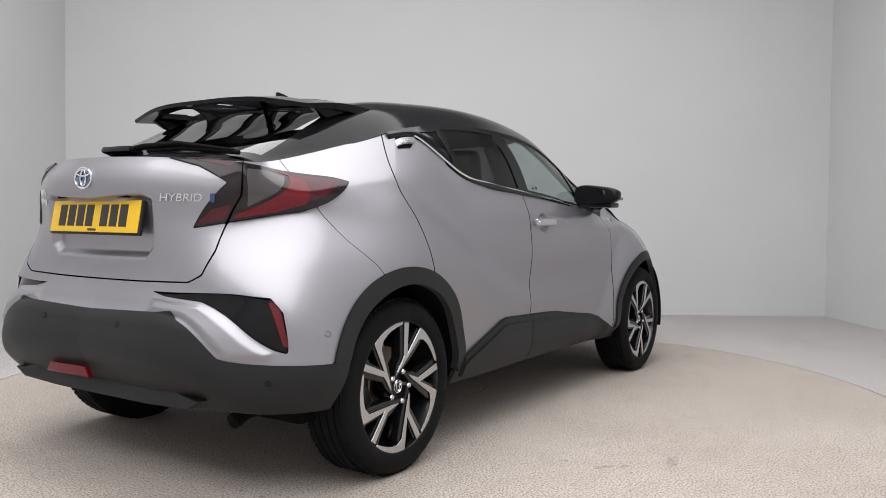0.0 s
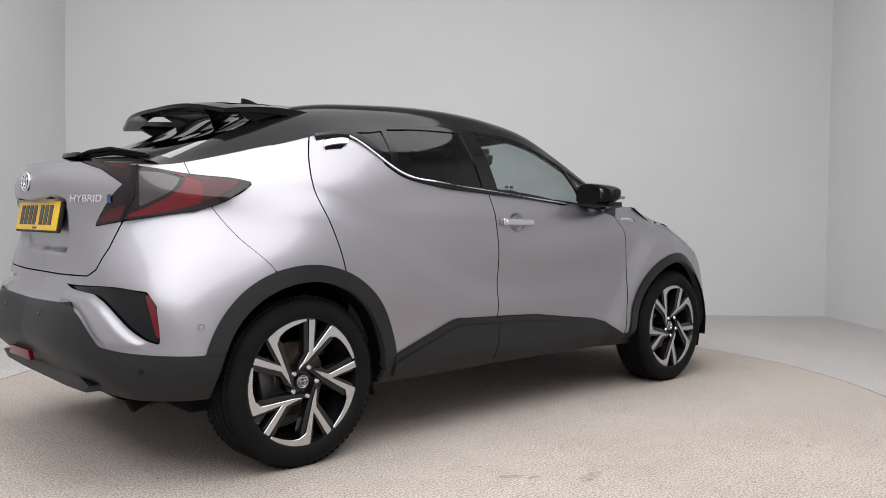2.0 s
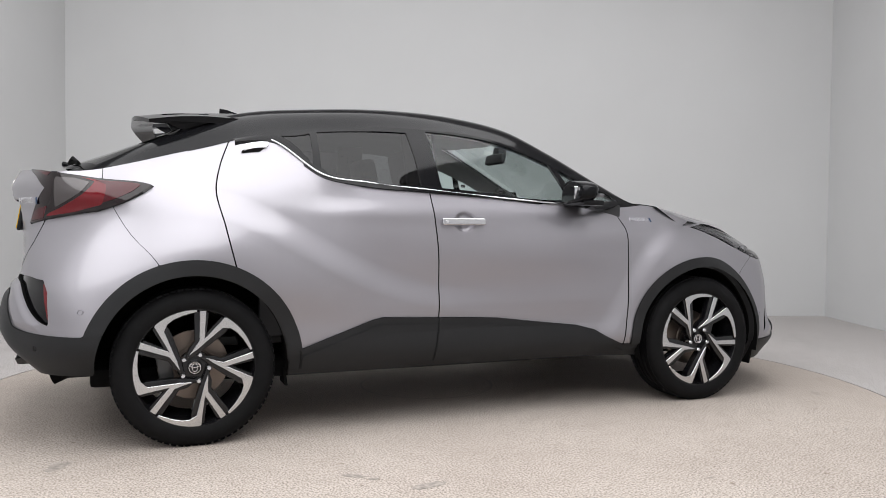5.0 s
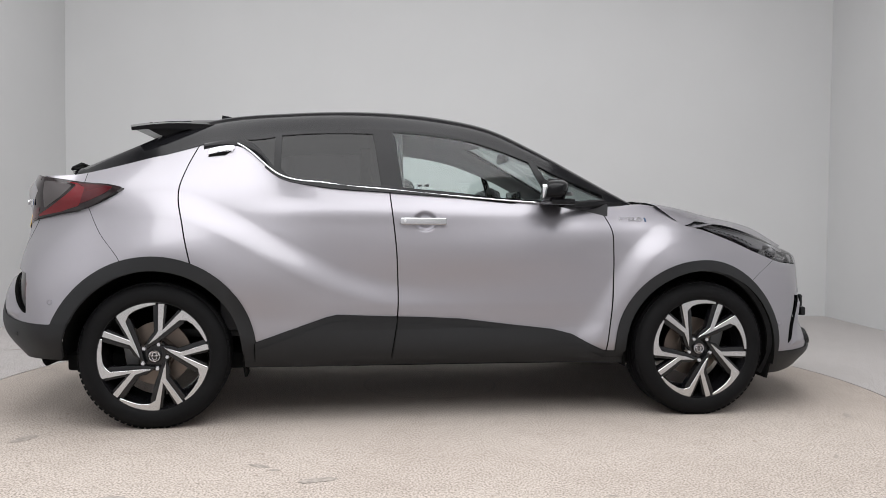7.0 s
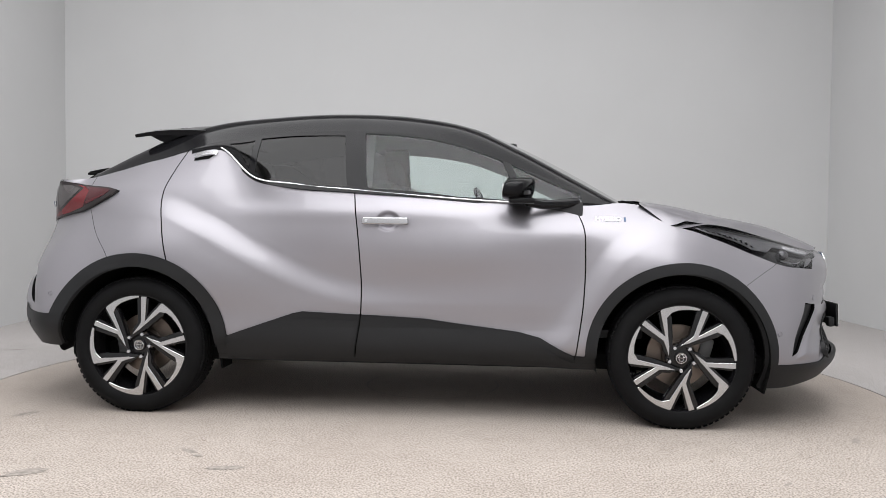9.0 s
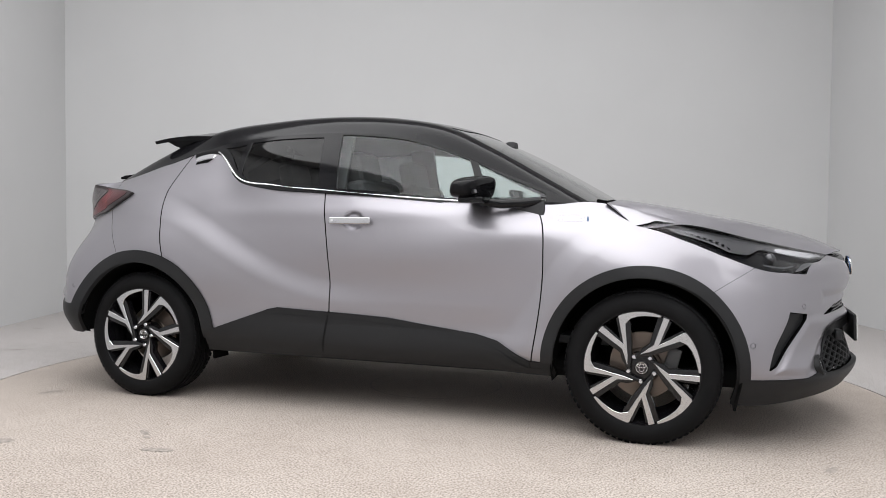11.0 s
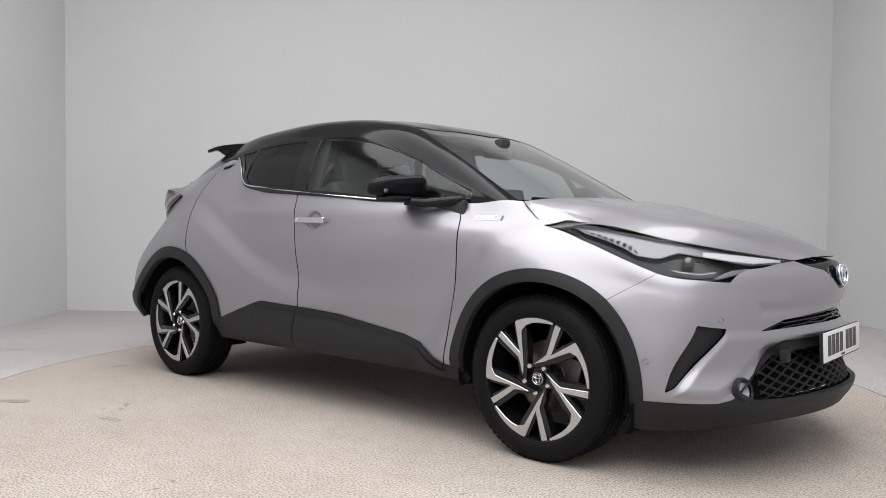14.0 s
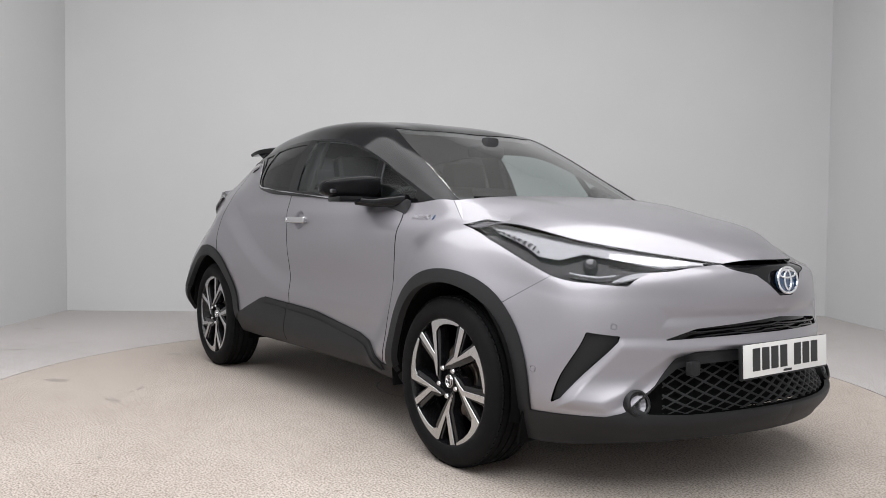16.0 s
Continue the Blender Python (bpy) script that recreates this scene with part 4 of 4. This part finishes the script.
# ---- small parts of the car ----
def letters(name, text, size, m, mat, parent, label, depth=0.0015):
    cu = bpy.data.curves.new(name, "FONT")
    cu.body, cu.size, cu.extrude, cu.align_x, cu.align_y, cu.shear = text, size, depth, "CENTER", "CENTER", 0.15
    tmp = bpy.data.objects.new("tmp", cu)
    me = bpy.data.meshes.new_from_object(tmp)
    bpy.data.objects.remove(tmp)
    me.name = name
    me.materials.clear()
    me.materials.append(mat)
    me.transform(m)
    ob = new(name, me)
    ob.parent = parent
    ob["label"] = label
    return ob


def frame_on(normal, at, up=(0, 0, 1)):
    """A pose whose z points along the normal and whose y is as near to up as can be."""
    z = Vector(normal).normalized()
    x = Vector(up).cross(z).normalized()
    y = z.cross(x)
    m = Matrix((x, y, z)).transposed().to_4x4()
    m.translation = Vector(at)
    return m


def on_body(x, out, z, side, lift=0.0, sheet=None):
    p, n = (sheet or BODY).at((x, out, z), lift)
    return frame_on((n[0], n[1] * side, n[2]), (p[0], p[1] * side, p[2]))


def spoiler():
    lines = [[(-1.155, .485, 1.432), (-1.155, .30, 1.479), (-1.155, 0, 1.491)],
             [(-1.30, .500, 1.434), (-1.30, .30, 1.474), (-1.30, 0, 1.486)],
             [(-1.44, .507, 1.425), (-1.47, .30, 1.463), (-1.48, 0, 1.474)],
             [(-1.555, .496, 1.410), (-1.61, .30, 1.443), (-1.635, 0, 1.452)]]
    sh = Sheet(lines, 40, 40, (False, True))
    top = sh.p
    run = (sh.vv / sh.v[-1])[..., None]
    thick = np.array([0, 0, 1]) * (0.034 - 0.018 * run)
    low = top - thick
    low[..., 1] *= .985
    nu, nv = top.shape[:2]
    bm = bmesh.new()
    for sy in (-1, 1):
        a = [[bm.verts.new(q * [1, sy, 1]) for q in row] for row in top]
        b = [[bm.verts.new(q * [1, sy, 1]) for q in row] for row in low]
        gap = [[any(lo < top[i, j, 1] < hi for lo, hi in ((.018, .20), (.232, .425))) and .26 < run[i, j, 0] < .76 for j in range(nv)] for i in range(nu)]
        for i in range(nu - 1):
            for j in range(nv - 1):
                if gap[i][j]:
                    continue
                for g in (a, b):
                    bm.faces.new((g[i][j], g[i + 1][j], g[i + 1][j + 1], g[i][j + 1]))
                for di, dj, p0, p1 in ((-1, 0, (i, j), (i, j + 1)), (1, 0, (i + 1, j), (i + 1, j + 1)), (0, -1, (i, j), (i + 1, j)), (0, 1, (i, j + 1), (i + 1, j + 1))):
                    if 0 <= i + di < nu - 1 and 0 <= j + dj < nv - 1 and gap[i + di][j + dj]:
                        bm.faces.new((a[p0[0]][p0[1]], a[p1[0]][p1[1]], b[p1[0]][p1[1]], b[p0[0]][p0[1]]))
        for i in range(nu - 1):
            bm.faces.new((a[i][nv - 1], a[i + 1][nv - 1], b[i + 1][nv - 1], b[i][nv - 1]))
        for j in range(nv - 1):
            bm.faces.new((a[0][j], a[0][j + 1], b[0][j + 1], b[0][j]))
    bmesh.ops.delete(bm, geom=[v for v in bm.verts if not v.link_faces], context="VERTS")
    bmesh.ops.remove_doubles(bm, verts=bm.verts, dist=1e-4)
    sp = part("spoiler", bm, BLACK_PAINT, CAR, "gloss black roof spoiler on open struts", angle=50)
    for y in (-.14, .14):
        lean = -.014 if abs(y) > .3 else 0
        bm = prism([(.14, .012), (.02, .008), (-.14, -.002), (-.09, -.03), (-.055, -.08), (-.02, -.09), (.05, -.045)], -.009, .009, .004, 2)
        bm.transform(Matrix.Translation((-1.37, y, 1.452 + lean)) @ Matrix.Rotation(radians(math.copysign(26, -y)), 4, "Z"))
        part("strut", bm, GLOSS_BLACK, sp)
    for sy in (-1, 1):
        bm = prism([(.14, .02), (-.06, .015), (-.13, .0), (-.07, -.03), (.03, -.06), (.14, -.04)], -.014, .014, .005, 2)
        bm.transform(Matrix.Translation((-1.36, sy * .452, 1.41)) @ Matrix.Rotation(radians(-sy * 8), 4, "X"))
        part("side_fin", bm, BLACK_PAINT, sp)
    bm = prism([(-1.02, 1.49), (-1.08, 1.516), (-1.15, 1.537), (-1.185, 1.542), (-1.19, 1.476)], -.013, .013, .008, 3)
    part("antenna_fin", bm, BLACK_PAINT, CAR, "black shark fin antenna")
    # rear wiper
    w = part("rear_wiper", tube([(-1.945, .10, 1.222), (-1.93, .0, 1.238), (-1.905, -.18, 1.244), (-1.86, -.42, 1.212)], [.010, .013, .010, .006]), UNDER, CAR, "black rear wiper arm")
    part("blade", tube([(-1.93, -.03, 1.222), (-1.90, -.2, 1.226), (-1.855, -.44, 1.203)], .008), UNDER, w)
    part("pivot", box(.07, .16, .026, .012, pose(-1.94, .10, 1.222, 0, 18, 0)), GLOSS_BLACK, w, "black wiper pivot cover")


def emblem(at, normal, size, parent, backing):
    m = frame_on(normal, at)
    bm = lathe([(0, .002), (size * .95, .002), (size, 0), (size, -.006)], 48, "z")
    bm.transform(m @ Matrix.Diagonal((1.12, .86, 1, 1)))
    e = part("emblem", bm, backing, parent, "round emblem with chrome ovals")
    ov = lambda rx, ry, cy, r: tube([(rx * math.cos(t), cy + ry * math.sin(t), .004) for t in np.linspace(0, math.tau, 40, endpoint=False)], r, 8, True)
    for bm in (ov(size * 1.10, size * .84, 0, size * .085), ov(size * .36, size * .62, 0, size * .075), ov(size * .86, size * .26, size * .42, size * .075)):
        bm.transform(m)
        part("chrome_oval", bm, CHROME, e, "chrome oval")


def plate(at, normal, mat, label, backing_depth, tall=.111):
    m = frame_on(normal, at)
    bm = box(.524, tall + .004, .004, .0015)
    bm.transform(m)
    p = part("number_plate", bm, mat, CAR, label)
    x = -.190
    for k in range(7):
        w = .043
        if k == 4:
            x += .032
        bar = box(w, .079, .0016)
        bar.transform(m @ Matrix.Translation((x, .003, .0026)))
        part("character_bar", bar, INK, p, smooth=False)
        x += .0555
    foot = box(.05, .008, .0016)
    foot.transform(m @ Matrix.Translation((0, -.049, .0026)))
    part("maker_bar", foot, INK, p, smooth=False)
    back = box(.54, tall + .012, backing_depth, .006)
    back.transform(m @ Matrix.Translation((0, -.004, -.002 - backing_depth / 2)))
    part("plate_backing", back, CLADDING, p, "black plate backing")


def badges():
    plate((-2.136, 0, .972), (-1, 0, .18), YELLOW, "yellow rear plate with dark bars", .016)
    plate((2.214, 0, .492), (1, 0, .04), WHITE_PLATE, "white front plate with dark bars", .014)
    emblem((-2.174, 0, 1.108), (-1, 0, .05), .044, CAR, BLUE)
    emblem((2.206, 0, .765), (1, 0, .12), .055, CAR, BLUE)
    m = frame_on(BODY.at((-2.08, .40, 1.04))[1] * [1, -1, 1], BODY.at((-2.08, .395, 1.035), .002)[0] * [1, -1, 1])
    letters("badge", "HYBRID", .038, m @ Matrix.Diagonal((1.15, 1, 1, 1)), CHROME, CAR, "chrome HYBRID lettering")
    b = box(.016, .03, .003, .001)
    b.transform(m @ Matrix.Translation((.112, 0, 0)))
    part("badge_mark", b, BLUE, CAR, "small blue badge mark")
    for dz in (.018, -.018):
        bars = [box(.022, .024, .003, .001, on_body(-2.09, .30 + .028 * k, 1.045 + dz, 1, .002)) for k in range(4)]
        for q in bars:
            part("badge_bar", q, CHROME, CAR, "chrome badge bar")
    for side in (-1, 1):
        m = on_body(.915, .71, .985, side, .002)
        letters("badge", "HYBRID", .036, m, CHROME, CAR, "chrome HYBRID lettering")
        b = box(.009, .026, .003, .001)
        b.transform(m @ Matrix.Translation((.082, 0, 0)))
        part("badge_mark", b, BLUE, CAR, "small blue badge mark")
    # garnish with the boot switch over the rear plate
    part("boot_garnish", box(.03, .40, .016, .006, pose(-2.125, 0, 1.046)), UNDER, CAR, "dark garnish over the plate")
    part("boot_camera", box(.03, .05, .022, .008, pose(-2.14, 0, 1.043)), UNDER, CAR, "small black camera")


def handles():
    for side in (-1, 1):
        m = on_body(-.15, .78, .962, side)
        bm = box(.225, .034, .022, .010, None, 3)
        bm.transform(Matrix.Translation((0, 0, .030)))
        ends = [box(.03, .026, .034, .008, Matrix.Translation((dx, 0, .014))) for dx in (-.092, .092)]
        bm = join(bm, *ends)
        bm.transform(m)
        h = part("door_handle", bm, SATIN_PAINT, CAR, "silver door handle")
        if side < 0:
            bm = lathe([(0, .0425), (.007, .0425), (.008, .041), (.008, .03)], 20, "z")
            bm.transform(m @ Matrix.Translation((-.09, 0, 0)))
            part("key_lock", bm, CHROME, h, "round key lock")
        # hidden rear handle in the pillar
        zone = BODY.zone([(-1.165, .62, 1.255), (-1.15, .61, 1.318), (-1.075, .605, 1.322), (-1.04, .615, 1.30), (-1.085, .62, 1.262)])
        r = BODY.cut("pillar_handle", zone, UNDER, CAR, side, .003, .004, "black hidden rear door handle pocket")
        bar = BODY.cut("lever", BODY.zone([(-1.165, .62, 1.270), (-1.158, .61, 1.298), (-1.04, .61, 1.310), (-1.05, .615, 1.284)]), SATIN_PAINT, r, side, .012, .012, "silver lever")
        # bright belt strip
        i = [k for k in range(BODY.p.shape[0]) if -1.03 < BODY.p[k, -1, 0] < .74 and BODY.p[k, -1, 1] > .5]
        pts = [BODY.p[k, -1] * [1, side, 1] + np.array([0, side * .004, .004]) for k in i[::3]]
        part("belt_strip", tube(pts, .0046, 8), CHROME, CAR, "bright chrome belt strip")


def mirrors():
    for side in (-1, 1):
        bm = bmesh.new()
        bmesh.ops.create_uvsphere(bm, u_segments=40, v_segments=24, radius=1)
        for v in bm.verts:
            q = v.co
            q.x, q.y, q.z = (math.copysign(abs(c) ** .62, c) for c in q)
            k = (1 - q.y) / 2                            # 0 at the outer tip
            q.z *= .068 * (.62 + .38 * k)
            q.x = q.x * .080 * (.75 + .25 * k)
            if q.x < -.045:
                q.x = -.045 - (abs(q.x) - .045) * .1
            q.x += -.045 * (1 - k) + .012 * q.z / .06
            q.z += .006 * k
            q.y *= .142
        bm.transform(Matrix.Translation((.505, .806, 1.114)))
        if side < 0:
            bm.transform(Matrix.Diagonal((1, -1, 1, 1)))
        mir = part("door_mirror", bm, BLACK_PAINT, CAR, "gloss black door mirror")
        g = box(.004, .15, .070, .02, pose(.453, side * .800, 1.112, 0, 0, side * 17))
        part("mirror_glass", g, CHROME, mir, "mirror glass")
        m = box(.016, .085, .018, .008, pose(.516, side * .902, 1.098, 0, 0, -side * 38))
        part("turn_signal", m, LAMP_GREY, mir, "clear turn signal strip")
        base = tube([(.53, side * .80, 1.056), (.60, side * .74, 1.046), (.70, side * .70, 1.052), (.78, side * .676, 1.062)], [.020, .022, .024, .020], 12)
        part("mirror_foot", base, GLOSS_BLACK, mir, "black mirror foot")
        low = box(.12, .21, .03, .013, pose(.505, side * .80, 1.062))
        part("lower_cover", low, GLOSS_BLACK, mir)


def fine(sheet, u0, u1, v0, v1, nu, nv):
    """A denser piece of a sheet."""
    out = Sheet(HOOD_LINES, 4, 4)
    us, vs = np.linspace(u0, u1, nu), np.linspace(v0, v1, nv)
    i = np.clip(np.searchsorted(sheet.u, us) - 1, 0, len(sheet.u) - 2)
    j = np.clip(np.searchsorted(sheet.v, vs) - 1, 0, len(sheet.v) - 2)
    a = ((us - sheet.u[i]) / (sheet.u[i + 1] - sheet.u[i]))[:, None, None]
    b = ((vs - sheet.v[j]) / (sheet.v[j + 1] - sheet.v[j]))[None, :, None]
    p = sheet.p
    out.p = ((1 - a) * (1 - b) * p[np.ix_(i, j)] + a * (1 - b) * p[np.ix_(i + 1, j)] + (1 - a) * b * p[np.ix_(i, j + 1)] + a * b * p[np.ix_(i + 1, j + 1)])
    out.u, out.v, out.mirror_ends = us, vs, (False, True)
    out.refresh()
    return out


def front_end():
    uv = np.array([BODY.place(q) for q in ((1.985, .545, .335), (2.22, 0, .5), (2.22, 0, .31))])
    g = fine(BODY, uv[0, 0] - .02, BODY.u[-1], uv[2, 1] - .02, uv[1, 1] + .02, 280, 90)
    mouth_f = distance(np.array([BODY.place(q) for q in MOUTH]), g.uu, g.vv)
    mid = BODY.u[-1]
    a, b = (g.uu - mid) / .052, (g.vv - uv[2, 1]) / .034
    tri = lambda t: np.abs((t % 1) - .5)
    lattice = .5 - np.maximum(tri(a + b), tri(a - b)) - .075
    g.cut("grille_mesh", both(both(lattice * .03, mouth_f + .004), -(g.uu - uv[0, 0] - .085)), CLADDING, CAR, 0, -.022, .010, "black diamond mesh grille")
    # black sheet behind the mesh, painted shade for the depth of the opening
    BODY.cut("grille_back", mouth - .004, UNDER, CAR, 0, -.05, 0, "black sheet for the shade in the grille opening")
    for z in (.588, .606):
        pts = []
        for y in np.linspace(-.36, .36, 25):
            c, n = BODY.at((2.18 - abs(y) * .25, abs(y), z - abs(y) * .05), -.010)
            pts.append((c[0], y, c[2]))
        part("grille_slat", tube(pts, .005, 6), GLOSS_BLACK, CAR, "slim black grille slat")
    for side in (-1, 1):
        c, n = BODY.at((2.0, .54, .352), .004)
        m = frame_on((n[0] + .6, side * n[1] * .6, n[2]), (c[0], side * c[1], c[2]))
        ring_bm = lathe([(.034, .004), (.040, .008), (.046, .004), (.05, -.03)], 32, "z")
        ring_bm.transform(m)
        f = part("fog_lamp", ring_bm, CLADDING, CAR, "round front fog lamp")
        bm = lathe([(0, .004), (.02, .003), (.034, -.002)], 32, "z")
        bm.transform(m)
        part("lens", bm, LENS, f, "clear lens")
        bm = lathe([(0, -.03), (.012, -.02), (.024, -.012), (.034, -.004)], 14, "z")
        bm.transform(m)
        part("bowl", bm, LAMP_GREY, f, "bright reflector bowl", angle=10)
        # parking sensors
        for q in ((1.716, .765, .452), (1.924, .583, .612), (-1.819, .785, .579)):
            bm = lathe([(0, .0015), (.0085, .0015), (.010, 0), (.0105, .0022), (.0125, .0022), (.0125, -.002)], 24, "z")
            bm.transform(on_body(*q, side, .0005))
            part("parking_sensor", bm, PAINT, CAR, "round silver parking sensor")
        for q in ((-2.17, .21, .60), (-1.99, .72, .44)):
            bm = lathe([(0, .0015), (.0095, .0015), (.011, -.002)], 24, "z")
            bm.transform(on_body(*q, side, .007))
            part("parking_sensor", bm, GLOSS_BLACK, CAR, "round black parking sensor")
        part("mud_flap", box(.012, .2, .13, .004, pose(1.655, side * .66, .235, 0, 12, 0)), UNDER, CAR, "black rubber flap")
        part("mud_flap", box(.012, .12, .08, .004, pose(-.985, side * .66, .255, 0, -8, 0)), UNDER, CAR, "black rubber flap")
    part("tow_cover", box(.03, .05, .05, .01, pose(2.10, -.38, .47)), CLADDING, CAR, "black sensor block")
    for y0, y1 in ((-.48, .12), (.02, .52)):
        part("front_wiper", tube([(1.06, y0, 1.066), (1.045, (y0 + y1) / 2, 1.078), (1.03, y1, 1.072)], .005), UNDER, CAR, "black wiper blade")
    part("cowl", box(.10, 1.0, .02, .008, pose(1.055, 0, 1.058, 0, 12, 0)), UNDER, CAR, "black cowl")


def rear_end():
    # valance under the rear bumper, with the fog lamp and the exhaust tip
    bm = prism([(-.52, .36), (-.44, .372), (-.32, .405), (-.20, .415), (-.15, .375), (.15, .375), (.20, .415), (.32, .405), (.44, .372), (.52, .36), (.46, .325), (.25, .312), (-.25, .312), (-.46, .325)], -.05, .05, .012, 2)
    bm.transform(Matrix.Translation((-2.055, 0, .006)) @ Matrix.Rotation(radians(90), 4, "Z"))
    part("valance", bm, CLADDING, CAR, "grained black rear valance")
    bm = prism([(-.12, .392), (.12, .392), (.095, .430), (-.095, .430)], -.01, .01, .005, 2)
    bm.transform(Matrix.Translation((-2.165, .10, 0)) @ Matrix.Rotation(radians(90), 4, "Z"))
    part("rear_fog_lamp", bm, BRIGHT_RED, CAR, "red rear fog lamp")
    part("exhaust", tube([(-1.70, -.52, .30), (-1.90, -.52, .298), (-1.96, -.52, .272)], [.028, .028, .027], 16), UNDER, CAR, "turned-down exhaust tip")
    pk = box(.006, .055, .055, .003, pose(-2.180, -.33, .52))
    part("tow_eye_cover", pk, CLADDING, CAR, "square tow eye cover")


def interior():
    def seat(x, y, wide=.50):
        s = new("seat")
        s.parent = CAR
        s["label"] = "dark cloth seat"
        part("cushion", box(.5, wide, .17, .06, pose(x + .22, y, .56, 0, -8, 0), 3), SEAT, s)
        part("backrest", box(.14, wide, .64, .06, pose(x - .10, y, .86, 0, -16, 0), 3), SEAT, s)
        part("headrest", box(.10, .27, .19, .045, pose(x - .225, y, 1.235, 0, -12, 0), 3), SEAT, s)
        for dy in (-.06, .06):
            part("headrest_post", tube([(x - .20, y + dy, 1.12), (x - .22, y + dy, 1.2)], .006), CHROME, s)

    seat(-.06, -.36)
    seat(-.06, .36)
    seat(-.92, -.36, .5)
    seat(-.92, .36, .5)
    part("dashboard", box(.42, 1.22, .22, .07, pose(.72, 0, .93, 0, 6, 0), 4), TRIM, CAR, "dark dashboard")
    part("centre_screen", box(.03, .26, .16, .012, pose(.50, 0, 1.06, 0, -15, 0)), GLOSS_BLACK, CAR, "black centre screen")
    part("instrument_hood", box(.18, .34, .08, .03, pose(.56, -.36, 1.045, 0, 0, 0), 3), TRIM, CAR, "dark instrument hood")
    ringpts = [(0, .18 * math.cos(t), .18 * math.sin(t)) for t in np.linspace(0, math.tau, 48, endpoint=False)]
    bm = join(tube(ringpts, .015, 10, True), box(.05, .15, .10, .03), box(.02, .34, .03, .008), box(.02, .04, .17, .008, Matrix.Translation((0, 0, -.09))))
    bm.transform(pose(.34, -.36, .965, 0, -24, 0))
    part("steering_wheel", bm, TRIM, CAR, "dark steering wheel")
    part("inner_mirror", box(.03, .22, .065, .02, pose(.42, 0, 1.335, 0, 10, 0), 3), TRIM, CAR, "black inner mirror")
    part("mirror_stalk", box(.06, .08, .07, .02, pose(.45, 0, 1.375)), TRIM, CAR, "black sensor box")
    part("floor_pan", box(2.6, 1.3, .04, .01, pose(-.2, 0, .42)), TRIM, CAR, "dark floor")
    for side in (-1, 1):
        part("door_card", box(1.9, .03, .62, .012, pose(-.15, side * .69, .75)), TRIM, CAR, "dark door card")
        part("pillar_trim", box(.16, .03, .44, .012, pose(-.31, side * .63, 1.22, side * 20, 0, 0)), TRIM, CAR, "dark pillar trim")
    # paper sticker on the driver's window
    for dx in (0, .035):
        q = box(.022, .001, .014)
        q.transform(pose(-.16 + dx, -.727, 1.135, -14, 0, 0))
        part("window_mark", q, INK, CAR, "small printed window mark", smooth=False)


spoiler()
badges()
handles()
mirrors()
front_end()
rear_end()
interior()

# marks on the turntable
for x, y, sx, sy, a in ((-.63, -1.61, .075, .03, 20), (-.86, -1.41, .05, .018, -30), (-.80, -1.47, .022, .014, 0), (-2.33, .75, .05, .02, 20), (-1.35, -1.75, .09, .035, 35),
                        (1.5, -1.55, .03, .01, 40), (.4, -1.9, .02, .008, 10), (2.0, -.9, .05, .02, 70), (-1.9, -.9, .07, .03, 60)):
    stain(x, y, sx, sy, a)


def broaden():
    """Bring the body to its full width and length; small fittings keep their shape and move along."""
    def shift(p):
        x, y = p[..., 0], p[..., 1]
        out = np.abs(y)
        dx = -np.sign(x) * .036 * np.clip(1 - out * 1.27, 0, 1) * ramp(1.3, 1.95, np.abs(x))
        return np.stack([dx, y * .07, 0 * x], axis=-1)

    whole = ("number_plate", "emblem", "badge", "door_mirror", "steering_wheel", "fog_lamp", "parking_sensor", "door_handle", "tow_", "boot_camera")
    for ob in CAR.children_recursive:
        lineage = [ob]
        while lineage[-1].parent is not None and lineage[-1].parent is not CAR:
            lineage.append(lineage[-1].parent)
        if ob.type != "MESH" or lineage[-1].name.startswith("wheel"):
            continue
        co = np.empty(len(ob.data.vertices) * 3)
        lead = next((q for q in lineage if q.name.startswith(whole)), None)
        ob.data.vertices.foreach_get("co", co)
        co = co.reshape(-1, 3)
        if lead is None:
            co = co + shift(co)
        else:
            co = co + shift(CENTRES.setdefault(lead.name, (co.min(0) + co.max(0)) / 2))
        ob.data.vertices.foreach_set("co", co.ravel())
        ob.data.update()


CENTRES = {}
broaden()


# ---- what moves ----
def motions():
    walk(CAR, [(t, pose(0, 0, 0, 0, 0, a) @ Matrix.Translation((0, OFFSET, 0))) for t, a in HEADINGS])
    walk(TABLE, [(t, pose(0, 0, 0, 0, 0, a)) for t, a in HEADINGS])


motions()
